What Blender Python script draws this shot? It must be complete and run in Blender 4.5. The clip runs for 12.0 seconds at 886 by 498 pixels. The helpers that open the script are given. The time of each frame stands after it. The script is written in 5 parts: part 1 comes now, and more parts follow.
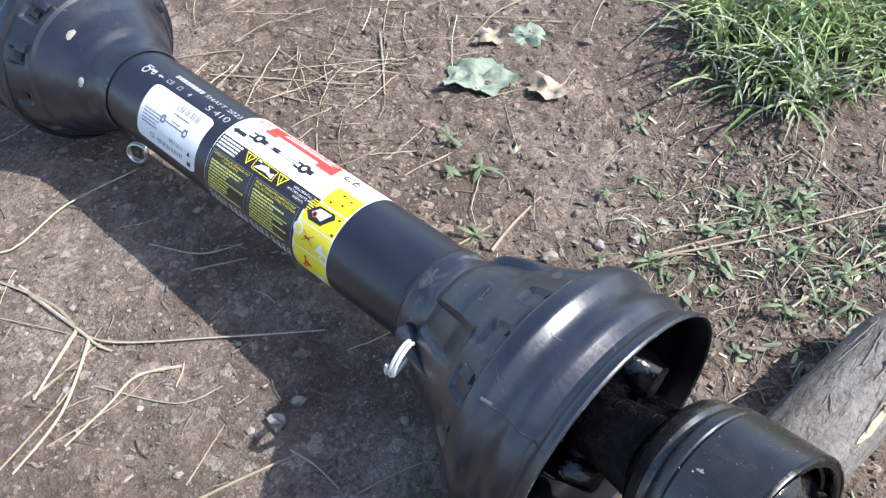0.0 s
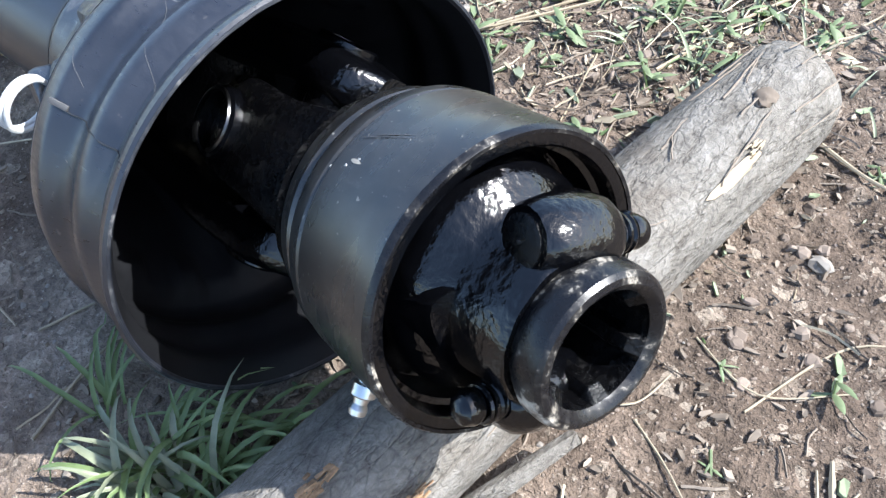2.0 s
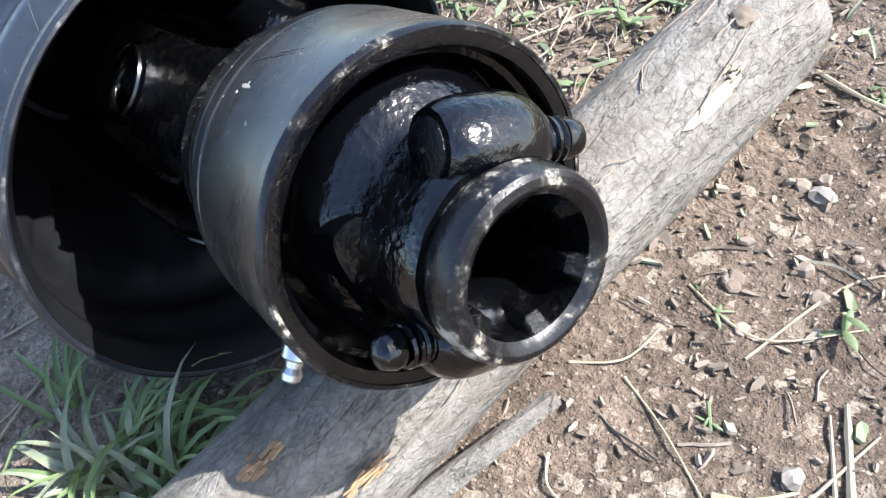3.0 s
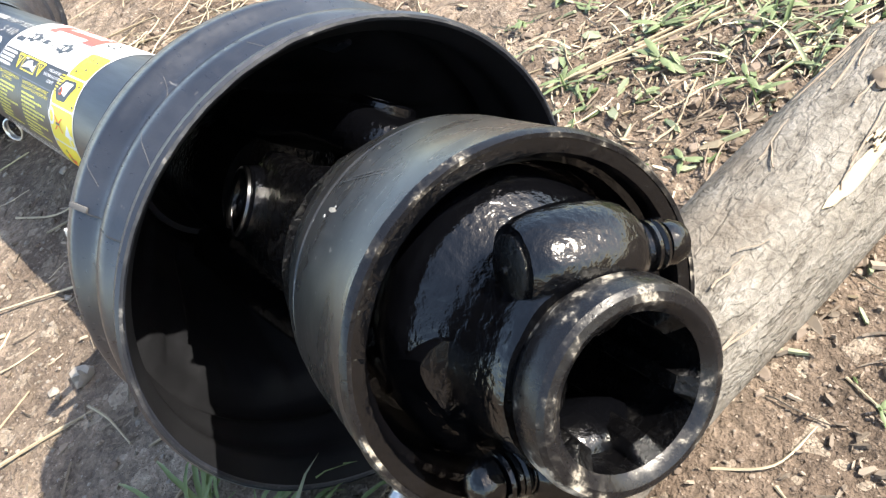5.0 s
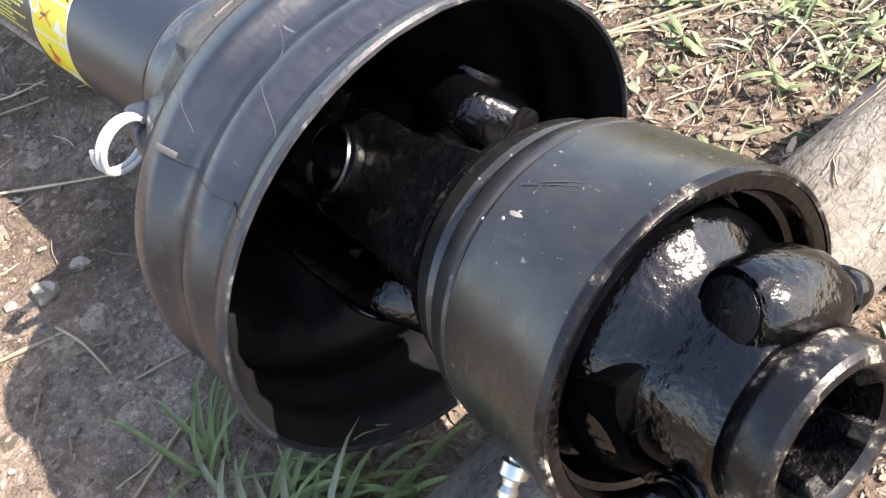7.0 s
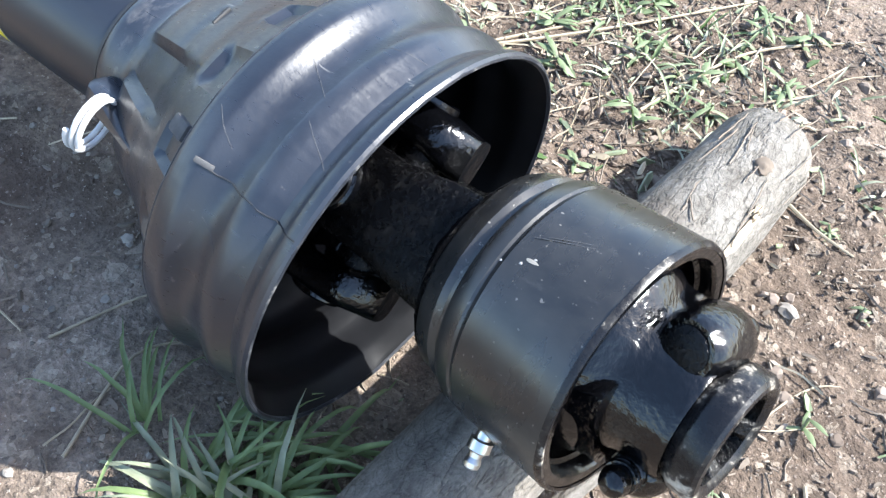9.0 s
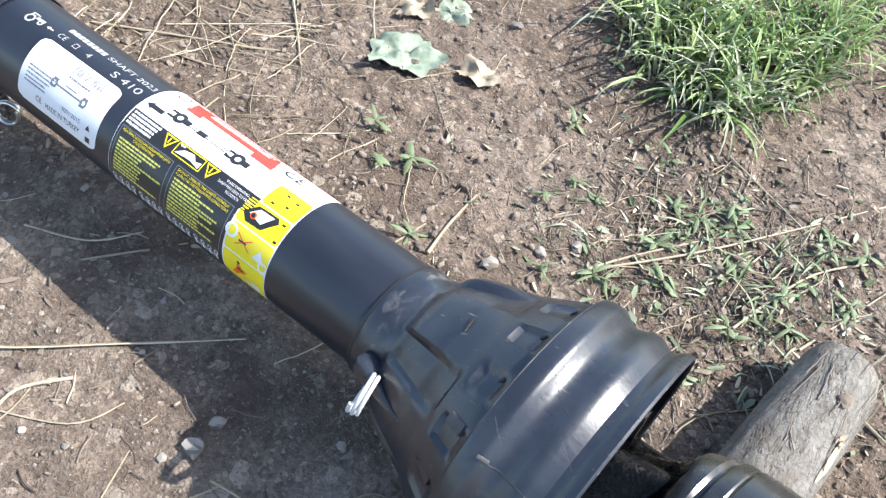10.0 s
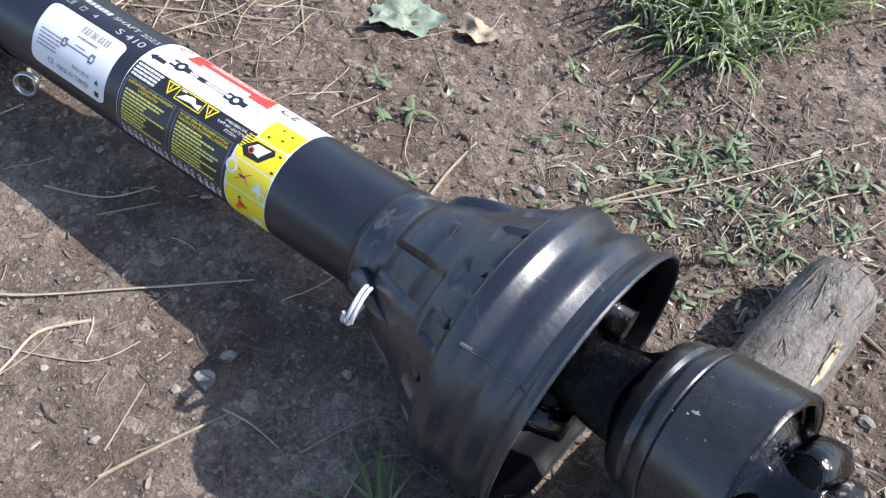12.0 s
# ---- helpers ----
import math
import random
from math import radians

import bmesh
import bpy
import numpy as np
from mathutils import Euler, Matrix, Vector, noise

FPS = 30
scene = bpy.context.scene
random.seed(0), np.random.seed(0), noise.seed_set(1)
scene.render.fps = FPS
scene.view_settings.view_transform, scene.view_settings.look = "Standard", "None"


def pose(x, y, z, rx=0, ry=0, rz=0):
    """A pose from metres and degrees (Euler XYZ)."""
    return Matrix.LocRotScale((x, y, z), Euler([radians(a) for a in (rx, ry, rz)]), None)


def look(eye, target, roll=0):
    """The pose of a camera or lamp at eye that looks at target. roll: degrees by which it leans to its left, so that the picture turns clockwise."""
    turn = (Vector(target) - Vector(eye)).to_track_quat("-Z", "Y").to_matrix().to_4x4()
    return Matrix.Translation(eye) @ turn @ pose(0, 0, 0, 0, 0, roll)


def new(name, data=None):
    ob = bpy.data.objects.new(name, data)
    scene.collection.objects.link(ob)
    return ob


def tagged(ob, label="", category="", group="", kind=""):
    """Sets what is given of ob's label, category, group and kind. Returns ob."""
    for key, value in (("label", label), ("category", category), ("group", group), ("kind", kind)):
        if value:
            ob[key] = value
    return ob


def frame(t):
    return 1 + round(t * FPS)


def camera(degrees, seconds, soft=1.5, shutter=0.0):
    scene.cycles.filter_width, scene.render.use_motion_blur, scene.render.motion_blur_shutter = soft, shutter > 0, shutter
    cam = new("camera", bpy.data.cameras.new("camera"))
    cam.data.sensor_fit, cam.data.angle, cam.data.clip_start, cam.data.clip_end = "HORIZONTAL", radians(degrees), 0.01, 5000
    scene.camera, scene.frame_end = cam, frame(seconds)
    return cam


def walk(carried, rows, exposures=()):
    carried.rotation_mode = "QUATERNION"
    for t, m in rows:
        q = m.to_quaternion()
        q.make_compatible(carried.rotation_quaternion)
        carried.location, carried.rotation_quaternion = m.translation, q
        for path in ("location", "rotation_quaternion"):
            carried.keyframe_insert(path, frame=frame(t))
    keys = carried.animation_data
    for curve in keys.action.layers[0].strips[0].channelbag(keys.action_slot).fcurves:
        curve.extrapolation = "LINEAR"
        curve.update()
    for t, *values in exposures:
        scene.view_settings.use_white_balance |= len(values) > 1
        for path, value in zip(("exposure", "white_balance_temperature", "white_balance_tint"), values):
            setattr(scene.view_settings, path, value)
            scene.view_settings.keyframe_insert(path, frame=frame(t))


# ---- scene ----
cam = camera(55.94, 12.0, soft=1.3)
ROWS = [
    (0.0, 0.6622, -0.238, 0.5558, 41.59, 4.77, 43.59),
    (0.5, 0.6651, -0.2347, 0.5455, 41.67, 4.59, 44.62),
    (1.0, 0.7046, -0.2084, 0.4796, 40.8, 3.04, 46.17),
    (1.5, 0.74, -0.1445, 0.378, 40.15, 4.25, 45.7),
    (2.0, 0.7461, -0.1313, 0.3324, 39.01, 6.78, 41.76),
    (2.5, 0.7629, -0.1246, 0.3063, 38.71, 7.93, 40.15),
    (3.0, 0.7677, -0.1142, 0.2895, 40.03, 12.0, 39.93),
    (3.2, 0.7689, -0.1097, 0.286, 41.14, 15.13, 40.88),
    (4.8, 0.7746, -0.0891, 0.2772, 45.72, 22.6, 44.33),
    (5.0, 0.7683, -0.0915, 0.2846, 46.44, 21.96, 45.33),
    (5.5, 0.7507, -0.1026, 0.295, 47.95, 20.48, 48.04),
    (6.0, 0.7517, -0.1015, 0.2968, 48.27, 19.82, 48.89),
    (6.5, 0.7387, -0.1021, 0.3037, 48.61, 19.33, 49.76),
    (7.0, 0.7009, -0.1259, 0.3183, 39.67, 10.72, 43.52),
    (7.5, 0.67, -0.1606, 0.3369, 37.1, 1.65, 40.46),
    (7.7, 0.6686, -0.1711, 0.347, 36.34, -1.58, 38.93),
    (9.3, 0.6305, -0.1859, 0.4117, 34.21, -5.64, 37.24),
    (9.5, 0.6091, -0.1976, 0.4452, 34.19, -5.93, 37.72),
    (9.8, 0.5712, -0.2227, 0.5149, 35.96, -6.2, 38.23),
    (10.0, 0.5513, -0.2398, 0.5377, 38.2, -5.72, 38.49),
    (10.5, 0.519, -0.2961, 0.5907, 42.75, -3.56, 42.03),
    (11.0, 0.5148, -0.3064, 0.5944, 43.51, -2.87, 44.18),
    (11.5, 0.554, -0.2857, 0.5601, 42.58, -2.74, 43.68),
    (12.0, 0.6115, -0.2651, 0.5179, 39.1, -2.08, 38.16),
]
# the phone's own brightness and white balance as it goes: seconds, stops, kelvin, tint
EXPOSURES = [(0.0, 1.17, 6150, 12), (1.0, 1.17, 6150, 11), (2.0, 1.70, 6150, 9), (3.2, 1.87, 6400, 10), (4.8, 1.86, 7250, 9), (5.5, 1.87, 7500, 12), (6.5, 1.93, 7600, 15), (7.5, 2.08, 7450, 15), (9.5, 1.99, 6150, 7), (10.0, 1.55, 6450, 9), (10.5, 1.14, 6550, 10), (11.0, 0.88, 6600, 9), (12.0, 0.98, 6250, 14)]
walk(cam, [(t, pose(*p)) for t, *p in ROWS], EXPOSURES)

# ---- light: high sun from beyond the splined end of the shaft, clear sky ----
SUN = Vector((0.8, 0.6, 1.0)).normalized()
world = bpy.data.worlds.new("sky")
scene.world = world
world.use_nodes = True
wn = world.node_tree
sky = wn.nodes.new("ShaderNodeTexSky")
sky.sky_type, sky.sun_disc = "NISHITA", False
sky.sun_elevation, sky.sun_rotation = math.asin(SUN.z), math.atan2(SUN.x, SUN.y)
sky.dust_density = 1.2
wn.nodes["Background"].inputs["Strength"].default_value = 0.145
wn.links.new(sky.outputs[0], wn.nodes["Background"].inputs["Color"])
sun_data = bpy.data.lights.new("sun", "SUN")
sun_data.energy, sun_data.angle, sun_data.color = 4.2, radians(0.53), (1.0, 0.975, 0.94)
sun = new("sun", sun_data)
sun.matrix_world = look((2, 1.5, 2.5), Vector((2, 1.5, 2.5)) - SUN)


# ---- materials ----
class Mat:
    """A small builder of node materials."""

    def __init__(self, name, rough=0.5, metal=0.0, spec=0.5):
        self.m = bpy.data.materials.new(name)
        self.m.use_nodes = True
        self.t = self.m.node_tree
        self.b = self.t.nodes["Principled BSDF"]
        self.b.inputs["Roughness"].default_value = rough
        self.b.inputs["Metallic"].default_value = metal
        self.b.inputs["Specular IOR Level"].default_value = spec
        self.co = self.t.nodes.new("ShaderNodeTexCoord").outputs["Object"]

    def node(self, kind, **kw):
        n = self.t.nodes.new(kind)
        for k, v in kw.items():
            n.inputs[k.replace("_", " ")].default_value = v
        return n

    def link(self, a, b):
        self.t.links.new(a, b)

    def noise(self, scale, detail=4.0, rough=0.55, stretch=None):
        n = self.node("ShaderNodeTexNoise", Scale=scale, Detail=detail, Roughness=rough)
        src = self.co
        if stretch:
            mp = self.node("ShaderNodeMapping")
            mp.inputs["Scale"].default_value = stretch
            self.link(self.co, mp.inputs["Vector"])
            src = mp.outputs[0]
        self.link(src, n.inputs["Vector"])
        return n.outputs["Fac"]

    def ramp(self, fac, stops):
        r = self.t.nodes.new("ShaderNodeValToRGB")
        els = r.color_ramp.elements
        while len(els) < len(stops):
            els.new(0.5)
        for e, (p, c) in zip(els, stops):
            e.position = p
            e.color = (*c, 1) if isinstance(c, tuple) else (c, c, c, 1)
        self.link(fac, r.inputs[0])
        return r.outputs[0]

    def mix(self, fac, a, b, mode="MIX"):
        n = self.t.nodes.new("ShaderNodeMix")
        n.data_type, n.blend_type = "RGBA", mode
        for sock, val in ((n.inputs[0], fac), (n.inputs[6], a), (n.inputs[7], b)):
            if hasattr(val, "is_output"):
                self.link(val, sock)
            elif isinstance(val, tuple):
                sock.default_value = (*val, 1)
            else:
                sock.default_value = val
        return n.outputs[2]

    def color(self, src):
        if isinstance(src, tuple):
            self.b.inputs["Base Color"].default_value = (*src, 1)
        else:
            self.link(src, self.b.inputs["Base Color"])
        return self

    def rough(self, src):
        self.link(src, self.b.inputs["Roughness"])
        return self

    def bump(self, height, strength=0.3, distance=0.001):
        n = self.node("ShaderNodeBump", Strength=strength, Distance=distance)
        if self.b.inputs["Normal"].links:
            self.link(self.b.inputs["Normal"].links[0].from_socket, n.inputs["Normal"])
        self.link(height, n.inputs["Height"])
        self.link(n.outputs[0], self.b.inputs["Normal"])
        return self


def random_of(m, per="object"):
    if per == "object":
        return m.t.nodes.new("ShaderNodeObjectInfo").outputs["Random"]
    return m.t.nodes.new("ShaderNodeNewGeometry").outputs["Random Per Island"]


def mat_soil():
    m = Mat("trodden_soil", 0.9, spec=0.25)
    big = m.noise(3.2, 5, 0.6)
    mid = m.noise(28, 6, 0.7)
    fine = m.noise(260, 5, 0.75)
    base = m.ramp(big, [(0.32, (0.100, 0.072, 0.052)), (0.5, (0.176, 0.133, 0.101)), (0.68, (0.262, 0.210, 0.167))])
    base = m.mix(0.75, base, m.ramp(mid, [(0.3, 0.26), (0.45, 0.82), (0.72, 1.38)]), "MULTIPLY")
    base = m.mix(0.45, base, m.ramp(fine, [(0.34, 0.24), (0.48, 0.92), (0.66, 1.75)]), "MULTIPLY")
    warp = m.mix(0.012, m.co, m.t.nodes.new("ShaderNodeTexNoise").outputs["Color"])
    for size, lo, hi, amount in ((120.0, 0.45, 1.35, 0.4), (310.0, 0.35, 1.5, 0.38)):
        cell = m.node("ShaderNodeTexVoronoi", Scale=size, Randomness=1.0)
        m.link(warp, cell.inputs["Vector"])
        one = m.t.nodes.new("ShaderNodeSeparateColor")
        m.link(cell.outputs["Color"], one.inputs[0])
        base = m.mix(amount, base, m.ramp(one.outputs[0], [(0.0, lo), (0.35, 0.9), (0.8, 1.05), (1.0, hi)]), "MULTIPLY")
        base = m.mix(m.ramp(one.outputs[1], [(0.955, 0.0), (0.965, 0.5)]), base, (0.44, 0.37, 0.29))
    damp = m.noise(9, 4, 0.6)
    base = m.mix(m.ramp(damp, [(0.48, 0.0), (0.66, 0.62)]), base, (0.088, 0.062, 0.046))
    grit = m.noise(520, 2, 0.5)
    base = m.mix(m.ramp(grit, [(0.66, 0.0), (0.72, 0.6)]), base, (0.46, 0.40, 0.33))
    m.color(base)
    cracks = m.node("ShaderNodeTexVoronoi", Scale=85.0, Randomness=1.0)
    cracks.feature = "DISTANCE_TO_EDGE"
    m.link(warp, cracks.inputs["Vector"])
    m.bump(mid, 0.8, 0.009).bump(m.ramp(cracks.outputs[0], [(0.0, 0.0), (0.12, 1.0)]), 0.22, 0.002).bump(m.noise(110, 5, 0.7), 0.8, 0.005).bump(fine, 0.8, 0.0026).bump(grit, 0.6, 0.0012)
    return m.m


def mat_plastic():
    m = Mat("scuffed_black_plastic", 0.36, spec=0.7)
    # patchy dust; the blue in both colours stands for reflected sky
    dust_and_sky = m.noise(26, 6, 0.62)
    streak = m.noise(60, 4, 0.6, (1.0, 9.0, 9.0))
    base = m.mix(m.ramp(dust_and_sky, [(0.48, 0.0), (0.75, 0.45)]), (0.0100, 0.0122, 0.0185), (0.050, 0.054, 0.064))
    # pale rubbed smear round the collar and scratches
    sep = m.t.nodes.new("ShaderNodeSeparateXYZ")
    m.link(m.co, sep.inputs[0])
    collar = m.ramp(sep.outputs["X"], [(0.198, 0.0), (0.206, 1.0), (0.222, 0.8), (0.232, 0.0)])
    smear = m.mix(1.0, collar, m.ramp(m.noise(70, 6, 0.7, (1.0, 0.5, 0.5)), [(0.54, 0.0), (0.68, 0.45)]), "MULTIPLY")
    base = m.mix(smear, base, (0.20, 0.19, 0.18))
    nicks = m.noise(120, 3, 0.5, (0.25, 2.2, 1.2))
    base = m.mix(m.ramp(nicks, [(0.715, 0.0), (0.74, 0.5)]), base, (0.17, 0.165, 0.16))
    spots = m.noise(150, 3, 0.6)
    base = m.mix(m.ramp(spots, [(0.69, 0.0), (0.76, 0.35)]), base, (0.21, 0.19, 0.17))
    m.color(base)
    m.rough(m.ramp(streak, [(0.3, 0.26), (0.7, 0.42)]))
    m.bump(m.noise(900, 3), 0.12, 0.0004).bump(m.noise(45, 3), 0.1, 0.001)
    return m.m


def mat_tube():
    m = Mat("satin_black_tube", 0.36, spec=0.58)
    # streaky dust, tinted blue with the base to stand for sky sheen
    dust_and_sky = m.noise(18, 6, 0.6, (0.5, 2.0, 2.0))
    m.color(m.mix(m.ramp(dust_and_sky, [(0.4, 0.0), (0.8, 0.4)]), (0.0085, 0.0105, 0.0165), (0.034, 0.038, 0.047)))
    m.rough(m.ramp(m.noise(40, 4, 0.6, (0.3, 3.0, 3.0)), [(0.3, 0.31), (0.7, 0.44)]))
    m.bump(m.noise(1200, 2), 0.06, 0.0003)
    return m.m


def mat_drum():
    m = Mat("black_painted_drum", 0.26, spec=0.68)
    wear = m.noise(70, 5, 0.65)
    base = m.mix(m.ramp(m.noise(17, 6, 0.65, (1.0, 1.6, 1.6)), [(0.40, 0.0), (0.72, 0.6)]), (0.0112, 0.0113, 0.0116), (0.060, 0.055, 0.047))
    rub = m.noise(55, 6, 0.75, (0.5, 2.2, 2.2))
    base = m.mix(m.ramp(rub, [(0.60, 0.0), (0.75, 0.35)]), base, (0.11, 0.105, 0.10))
    base = m.mix(m.ramp(wear, [(0.72, 0.0), (0.77, 0.35)]), base, (0.22, 0.20, 0.165))
    m.color(base)
    specks = m.noise(430, 2, 0.5)
    m.color(m.mix(m.ramp(specks, [(0.70, 0.0), (0.74, 0.5)]), base, (0.25, 0.235, 0.21)))
    m.rough(m.ramp(m.noise(35, 4, 0.6, (3.0, 1.0, 1.0)), [(0.3, 0.20), (0.7, 0.38)]))
    m.bump(m.noise(500, 3), 0.06, 0.0004).bump(m.noise(30, 2), 0.06, 0.001)
    return m.m


def mat_enamel():
    m = Mat("glossy_black_enamel_on_casting", 0.12, spec=0.5)
    m.color(m.mix(m.ramp(m.noise(120, 5, 0.7), [(0.70, 0.0), (0.78, 0.15)]), (0.0012, 0.0013, 0.0018), (0.05, 0.046, 0.040)))
    m.rough(m.ramp(m.noise(60, 4), [(0.35, 0.07), (0.7, 0.19)]))
    m.bump(m.noise(60, 3, 0.55), 0.5, 0.0024).bump(m.noise(170, 4, 0.65), 0.35, 0.0013).bump(m.noise(480, 3), 0.28, 0.0007)
    return m.m


def mat_greasy():
    m = Mat("greasy_black_casting", 0.28, spec=0.24)
    g = m.noise(170, 6, 0.75)
    m.color(m.mix(m.ramp(g, [(0.60, 0.0), (0.72, 0.4)]), (0.0014, 0.0014, 0.0017), (0.045, 0.043, 0.040)))
    m.rough(m.ramp(g, [(0.4, 0.13), (0.65, 0.42)]))
    m.bump(g, 0.6, 0.0018).bump(m.noise(650, 3), 0.5, 0.0007)
    return m.m


def mat_worn():
    m = Mat("worn_steel_edge", 0.38, metal=0.0, spec=0.35)
    w = m.noise(90, 6, 0.7)
    m.color(m.ramp(w, [(0.50, (0.005, 0.005, 0.006)), (0.56, (0.028, 0.026, 0.024)), (0.60, (0.20, 0.18, 0.15)), (0.70, (0.46, 0.42, 0.35))]))
    m.rough(m.ramp(w, [(0.4, 0.22), (0.7, 0.55)]))
    m.bump(w, 0.5, 0.0008)
    return m.m


def mat_rubbed():
    m = Mat("rubbed_plastic_edge", 0.5, spec=0.45)
    w = m.noise(75, 6, 0.7)
    m.color(m.ramp(w, [(0.48, (0.009, 0.011, 0.016)), (0.60, (0.030, 0.032, 0.037)), (0.72, (0.18, 0.175, 0.165))]))
    m.bump(w, 0.5, 0.0006)
    return m.m


def mat_plain(name, col, rough=0.5, metal=0.0, vary=0.12, scale=60.0, bumpy=0.0, spec=0.5):
    m = Mat(name, rough, metal, spec)
    lo, hi = tuple(c * (1 - vary) for c in col), tuple(min(1, c * (1 + vary)) for c in col)
    n = m.noise(scale, 5, 0.6)
    m.color(m.ramp(n, [(0.3, lo), (0.7, hi)]))
    if bumpy:
        m.bump(n, bumpy, 0.0008)
    return m.m


def mat_plant(name, dark, light, rough=0.5, per="island", trans=0.0):
    m = Mat(name, rough, spec=0.35)
    r = random_of(m, per)
    base = m.ramp(r, [(0.0, dark), (1.0, light)])
    m.color(m.mix(0.5, base, m.ramp(m.noise(140, 4, 0.6), [(0.3, 0.6), (0.7, 1.25)]), "MULTIPLY"))
    if trans:
        tr = m.t.nodes.new("ShaderNodeBsdfTranslucent")
        m.link(base, tr.inputs["Color"])
        ms = m.node("ShaderNodeMixShader", Fac=trans)
        m.link(m.b.outputs[0], ms.inputs[1])
        m.link(tr.outputs[0], ms.inputs[2])
        m.link(ms.outputs[0], m.t.nodes["Material Output"].inputs["Surface"])
    return m.m


def mat_log():
    m = Mat("weathered_bark_free_wood", 0.85, spec=0.25)
    grain = m.noise(70, 7, 0.72, (1.7, 0.62, 1.7))
    patch = m.noise(19, 5, 0.6)
    speck = m.noise(300, 4, 0.7)
    base = m.ramp(grain, [(0.30, (0.090, 0.080, 0.068)), (0.46, (0.165, 0.151, 0.131)), (0.58, (0.205, 0.190, 0.168)), (0.72, (0.285, 0.270, 0.245))])
    base = m.mix(m.ramp(patch, [(0.50, 0.0), (0.66, 0.6)]), base, (0.130, 0.108, 0.086))
    base = m.mix(m.ramp(m.noise(27, 6, 0.75), [(0.30, 0.55), (0.43, 0.0)]), base, (0.300, 0.285, 0.262))
    scales = m.node("ShaderNodeTexVoronoi", Scale=150.0, Randomness=1.0)
    scales.feature = "DISTANCE_TO_EDGE"
    m.link(m.mix(0.03, m.co, m.t.nodes.new("ShaderNodeTexNoise").outputs["Color"]), scales.inputs["Vector"])
    flaky = m.ramp(scales.outputs[0], [(0.0, 0.45), (0.10, 1.0)])
    base = m.mix(0.35, base, flaky, "MULTIPLY")
    crack = m.noise(26, 5, 0.6, (2.2, 0.6, 2.2))
    base = m.mix(m.ramp(crack, [(0.487, 0.0), (0.5, 0.6), (0.513, 0.0)]), base, (0.065, 0.056, 0.046))
    base = m.mix(0.6, base, m.ramp(speck, [(0.3, 0.55), (0.6, 1.12)]), "MULTIPLY")
    m.color(base)
    m.bump(grain, 0.8, 0.0035).bump(flaky, 0.35, 0.0012).bump(m.ramp(crack, [(0.47, 1.0), (0.5, 0.0), (0.53, 1.0)]), 0.5, 0.002).bump(speck, 0.8, 0.0014)
    return m.m


SOIL, PLASTIC, TUBE, DRUM = mat_soil(), mat_plastic(), mat_tube(), mat_drum()
ENAMEL, GREASY, WORN, LOG = mat_enamel(), mat_greasy(), mat_worn(), mat_log()
# the guard plastic again, darker and duller to stand for shade inside the bell
INNER = mat_plain("shaded_black_plastic_inside", (0.0085, 0.0088, 0.0100), 0.42, 0.0, 0.3, 40, 0.15, 0.06)
STEEL = mat_plain("dark_oily_steel", (0.075, 0.075, 0.08), 0.28, 1.0, 0.3, 150)
# black for seam and gap, and for blocks that stand for shaded openings
DARK = mat_plain("black_recess_fill", (0.012, 0.012, 0.013), 0.5)
ZINC = mat_plain("zinc_plated_steel", (0.62, 0.62, 0.6), 0.3, 1.0, 0.15, 200)
WIRE = mat_plain("white_coated_wire", (0.5, 0.5, 0.49), 0.4, 0.0, 0.08, 300)
CHALK = mat_plain("pale_paint_spot", (0.27, 0.25, 0.215), 0.7, 0.0, 0.12, 300)
RUBBED = mat_rubbed()
SCUFF = mat_plain("dusty_scuff", (0.060, 0.060, 0.062), 0.75, 0.0, 0.25, 300)
INK_WHITE = mat_plain("white_print", (0.34, 0.335, 0.32), 0.5, 0.0, 0.15, 400)
PAPER = mat_plain("white_vinyl", (0.66, 0.66, 0.655), 0.38, 0.0, 0.05, 40)
INK_BLACK = mat_plain("black_vinyl", (0.016, 0.016, 0.017), 0.35, 0.0, 0.2, 60)
INK_GREY = mat_plain("grey_print", (0.13, 0.14, 0.165), 0.5, 0.0, 0.1, 200)
YELLOW = mat_plain("yellow_vinyl", (0.74, 0.61, 0.012), 0.36, 0.0, 0.06, 40)
YELLOW_INK = mat_plain("yellow_print", (0.62, 0.60, 0.11), 0.45, 0.0, 0.08, 200)
RED = mat_plain("red_vinyl", (0.72, 0.035, 0.022), 0.38, 0.0, 0.08, 60)
ORANGE = mat_plain("orange_red_print", (0.75, 0.10, 0.01), 0.45, 0.0, 0.08, 60)
GRASS = mat_plant("grass_blade", (0.075, 0.15, 0.03), (0.42, 0.52, 0.24), 0.36, trans=0.3)
GRASS_DUSTY = mat_plant("dusty_grass_blade", (0.06, 0.12, 0.03), (0.40, 0.47, 0.24), 0.36, trans=0.3)
GRASS_PALE = mat_plant("frosted_grass_blade", (0.15, 0.175, 0.10), (0.42, 0.44, 0.33), 0.45, trans=0.2)
WEED = mat_plant("weed_leaf", (0.065, 0.115, 0.03), (0.31, 0.335, 0.23), 0.55, trans=0.15)
STRAW = mat_plant("dry_straw", (0.20, 0.16, 0.105), (0.50, 0.43, 0.31), 0.6)
STALK_GREEN = mat_plant("wilting_stalk", (0.30, 0.29, 0.15), (0.44, 0.41, 0.24), 0.55, "object")
CHIP = mat_plant("wood_chip", (0.085, 0.066, 0.050), (0.285, 0.235, 0.185), 0.85)
STONE = mat_plant("small_stone", (0.13, 0.110, 0.090), (0.29, 0.262, 0.228), 0.8)
CLOD = mat_plant("soil_crumb", (0.095, 0.072, 0.056), (0.235, 0.188, 0.152), 0.95)
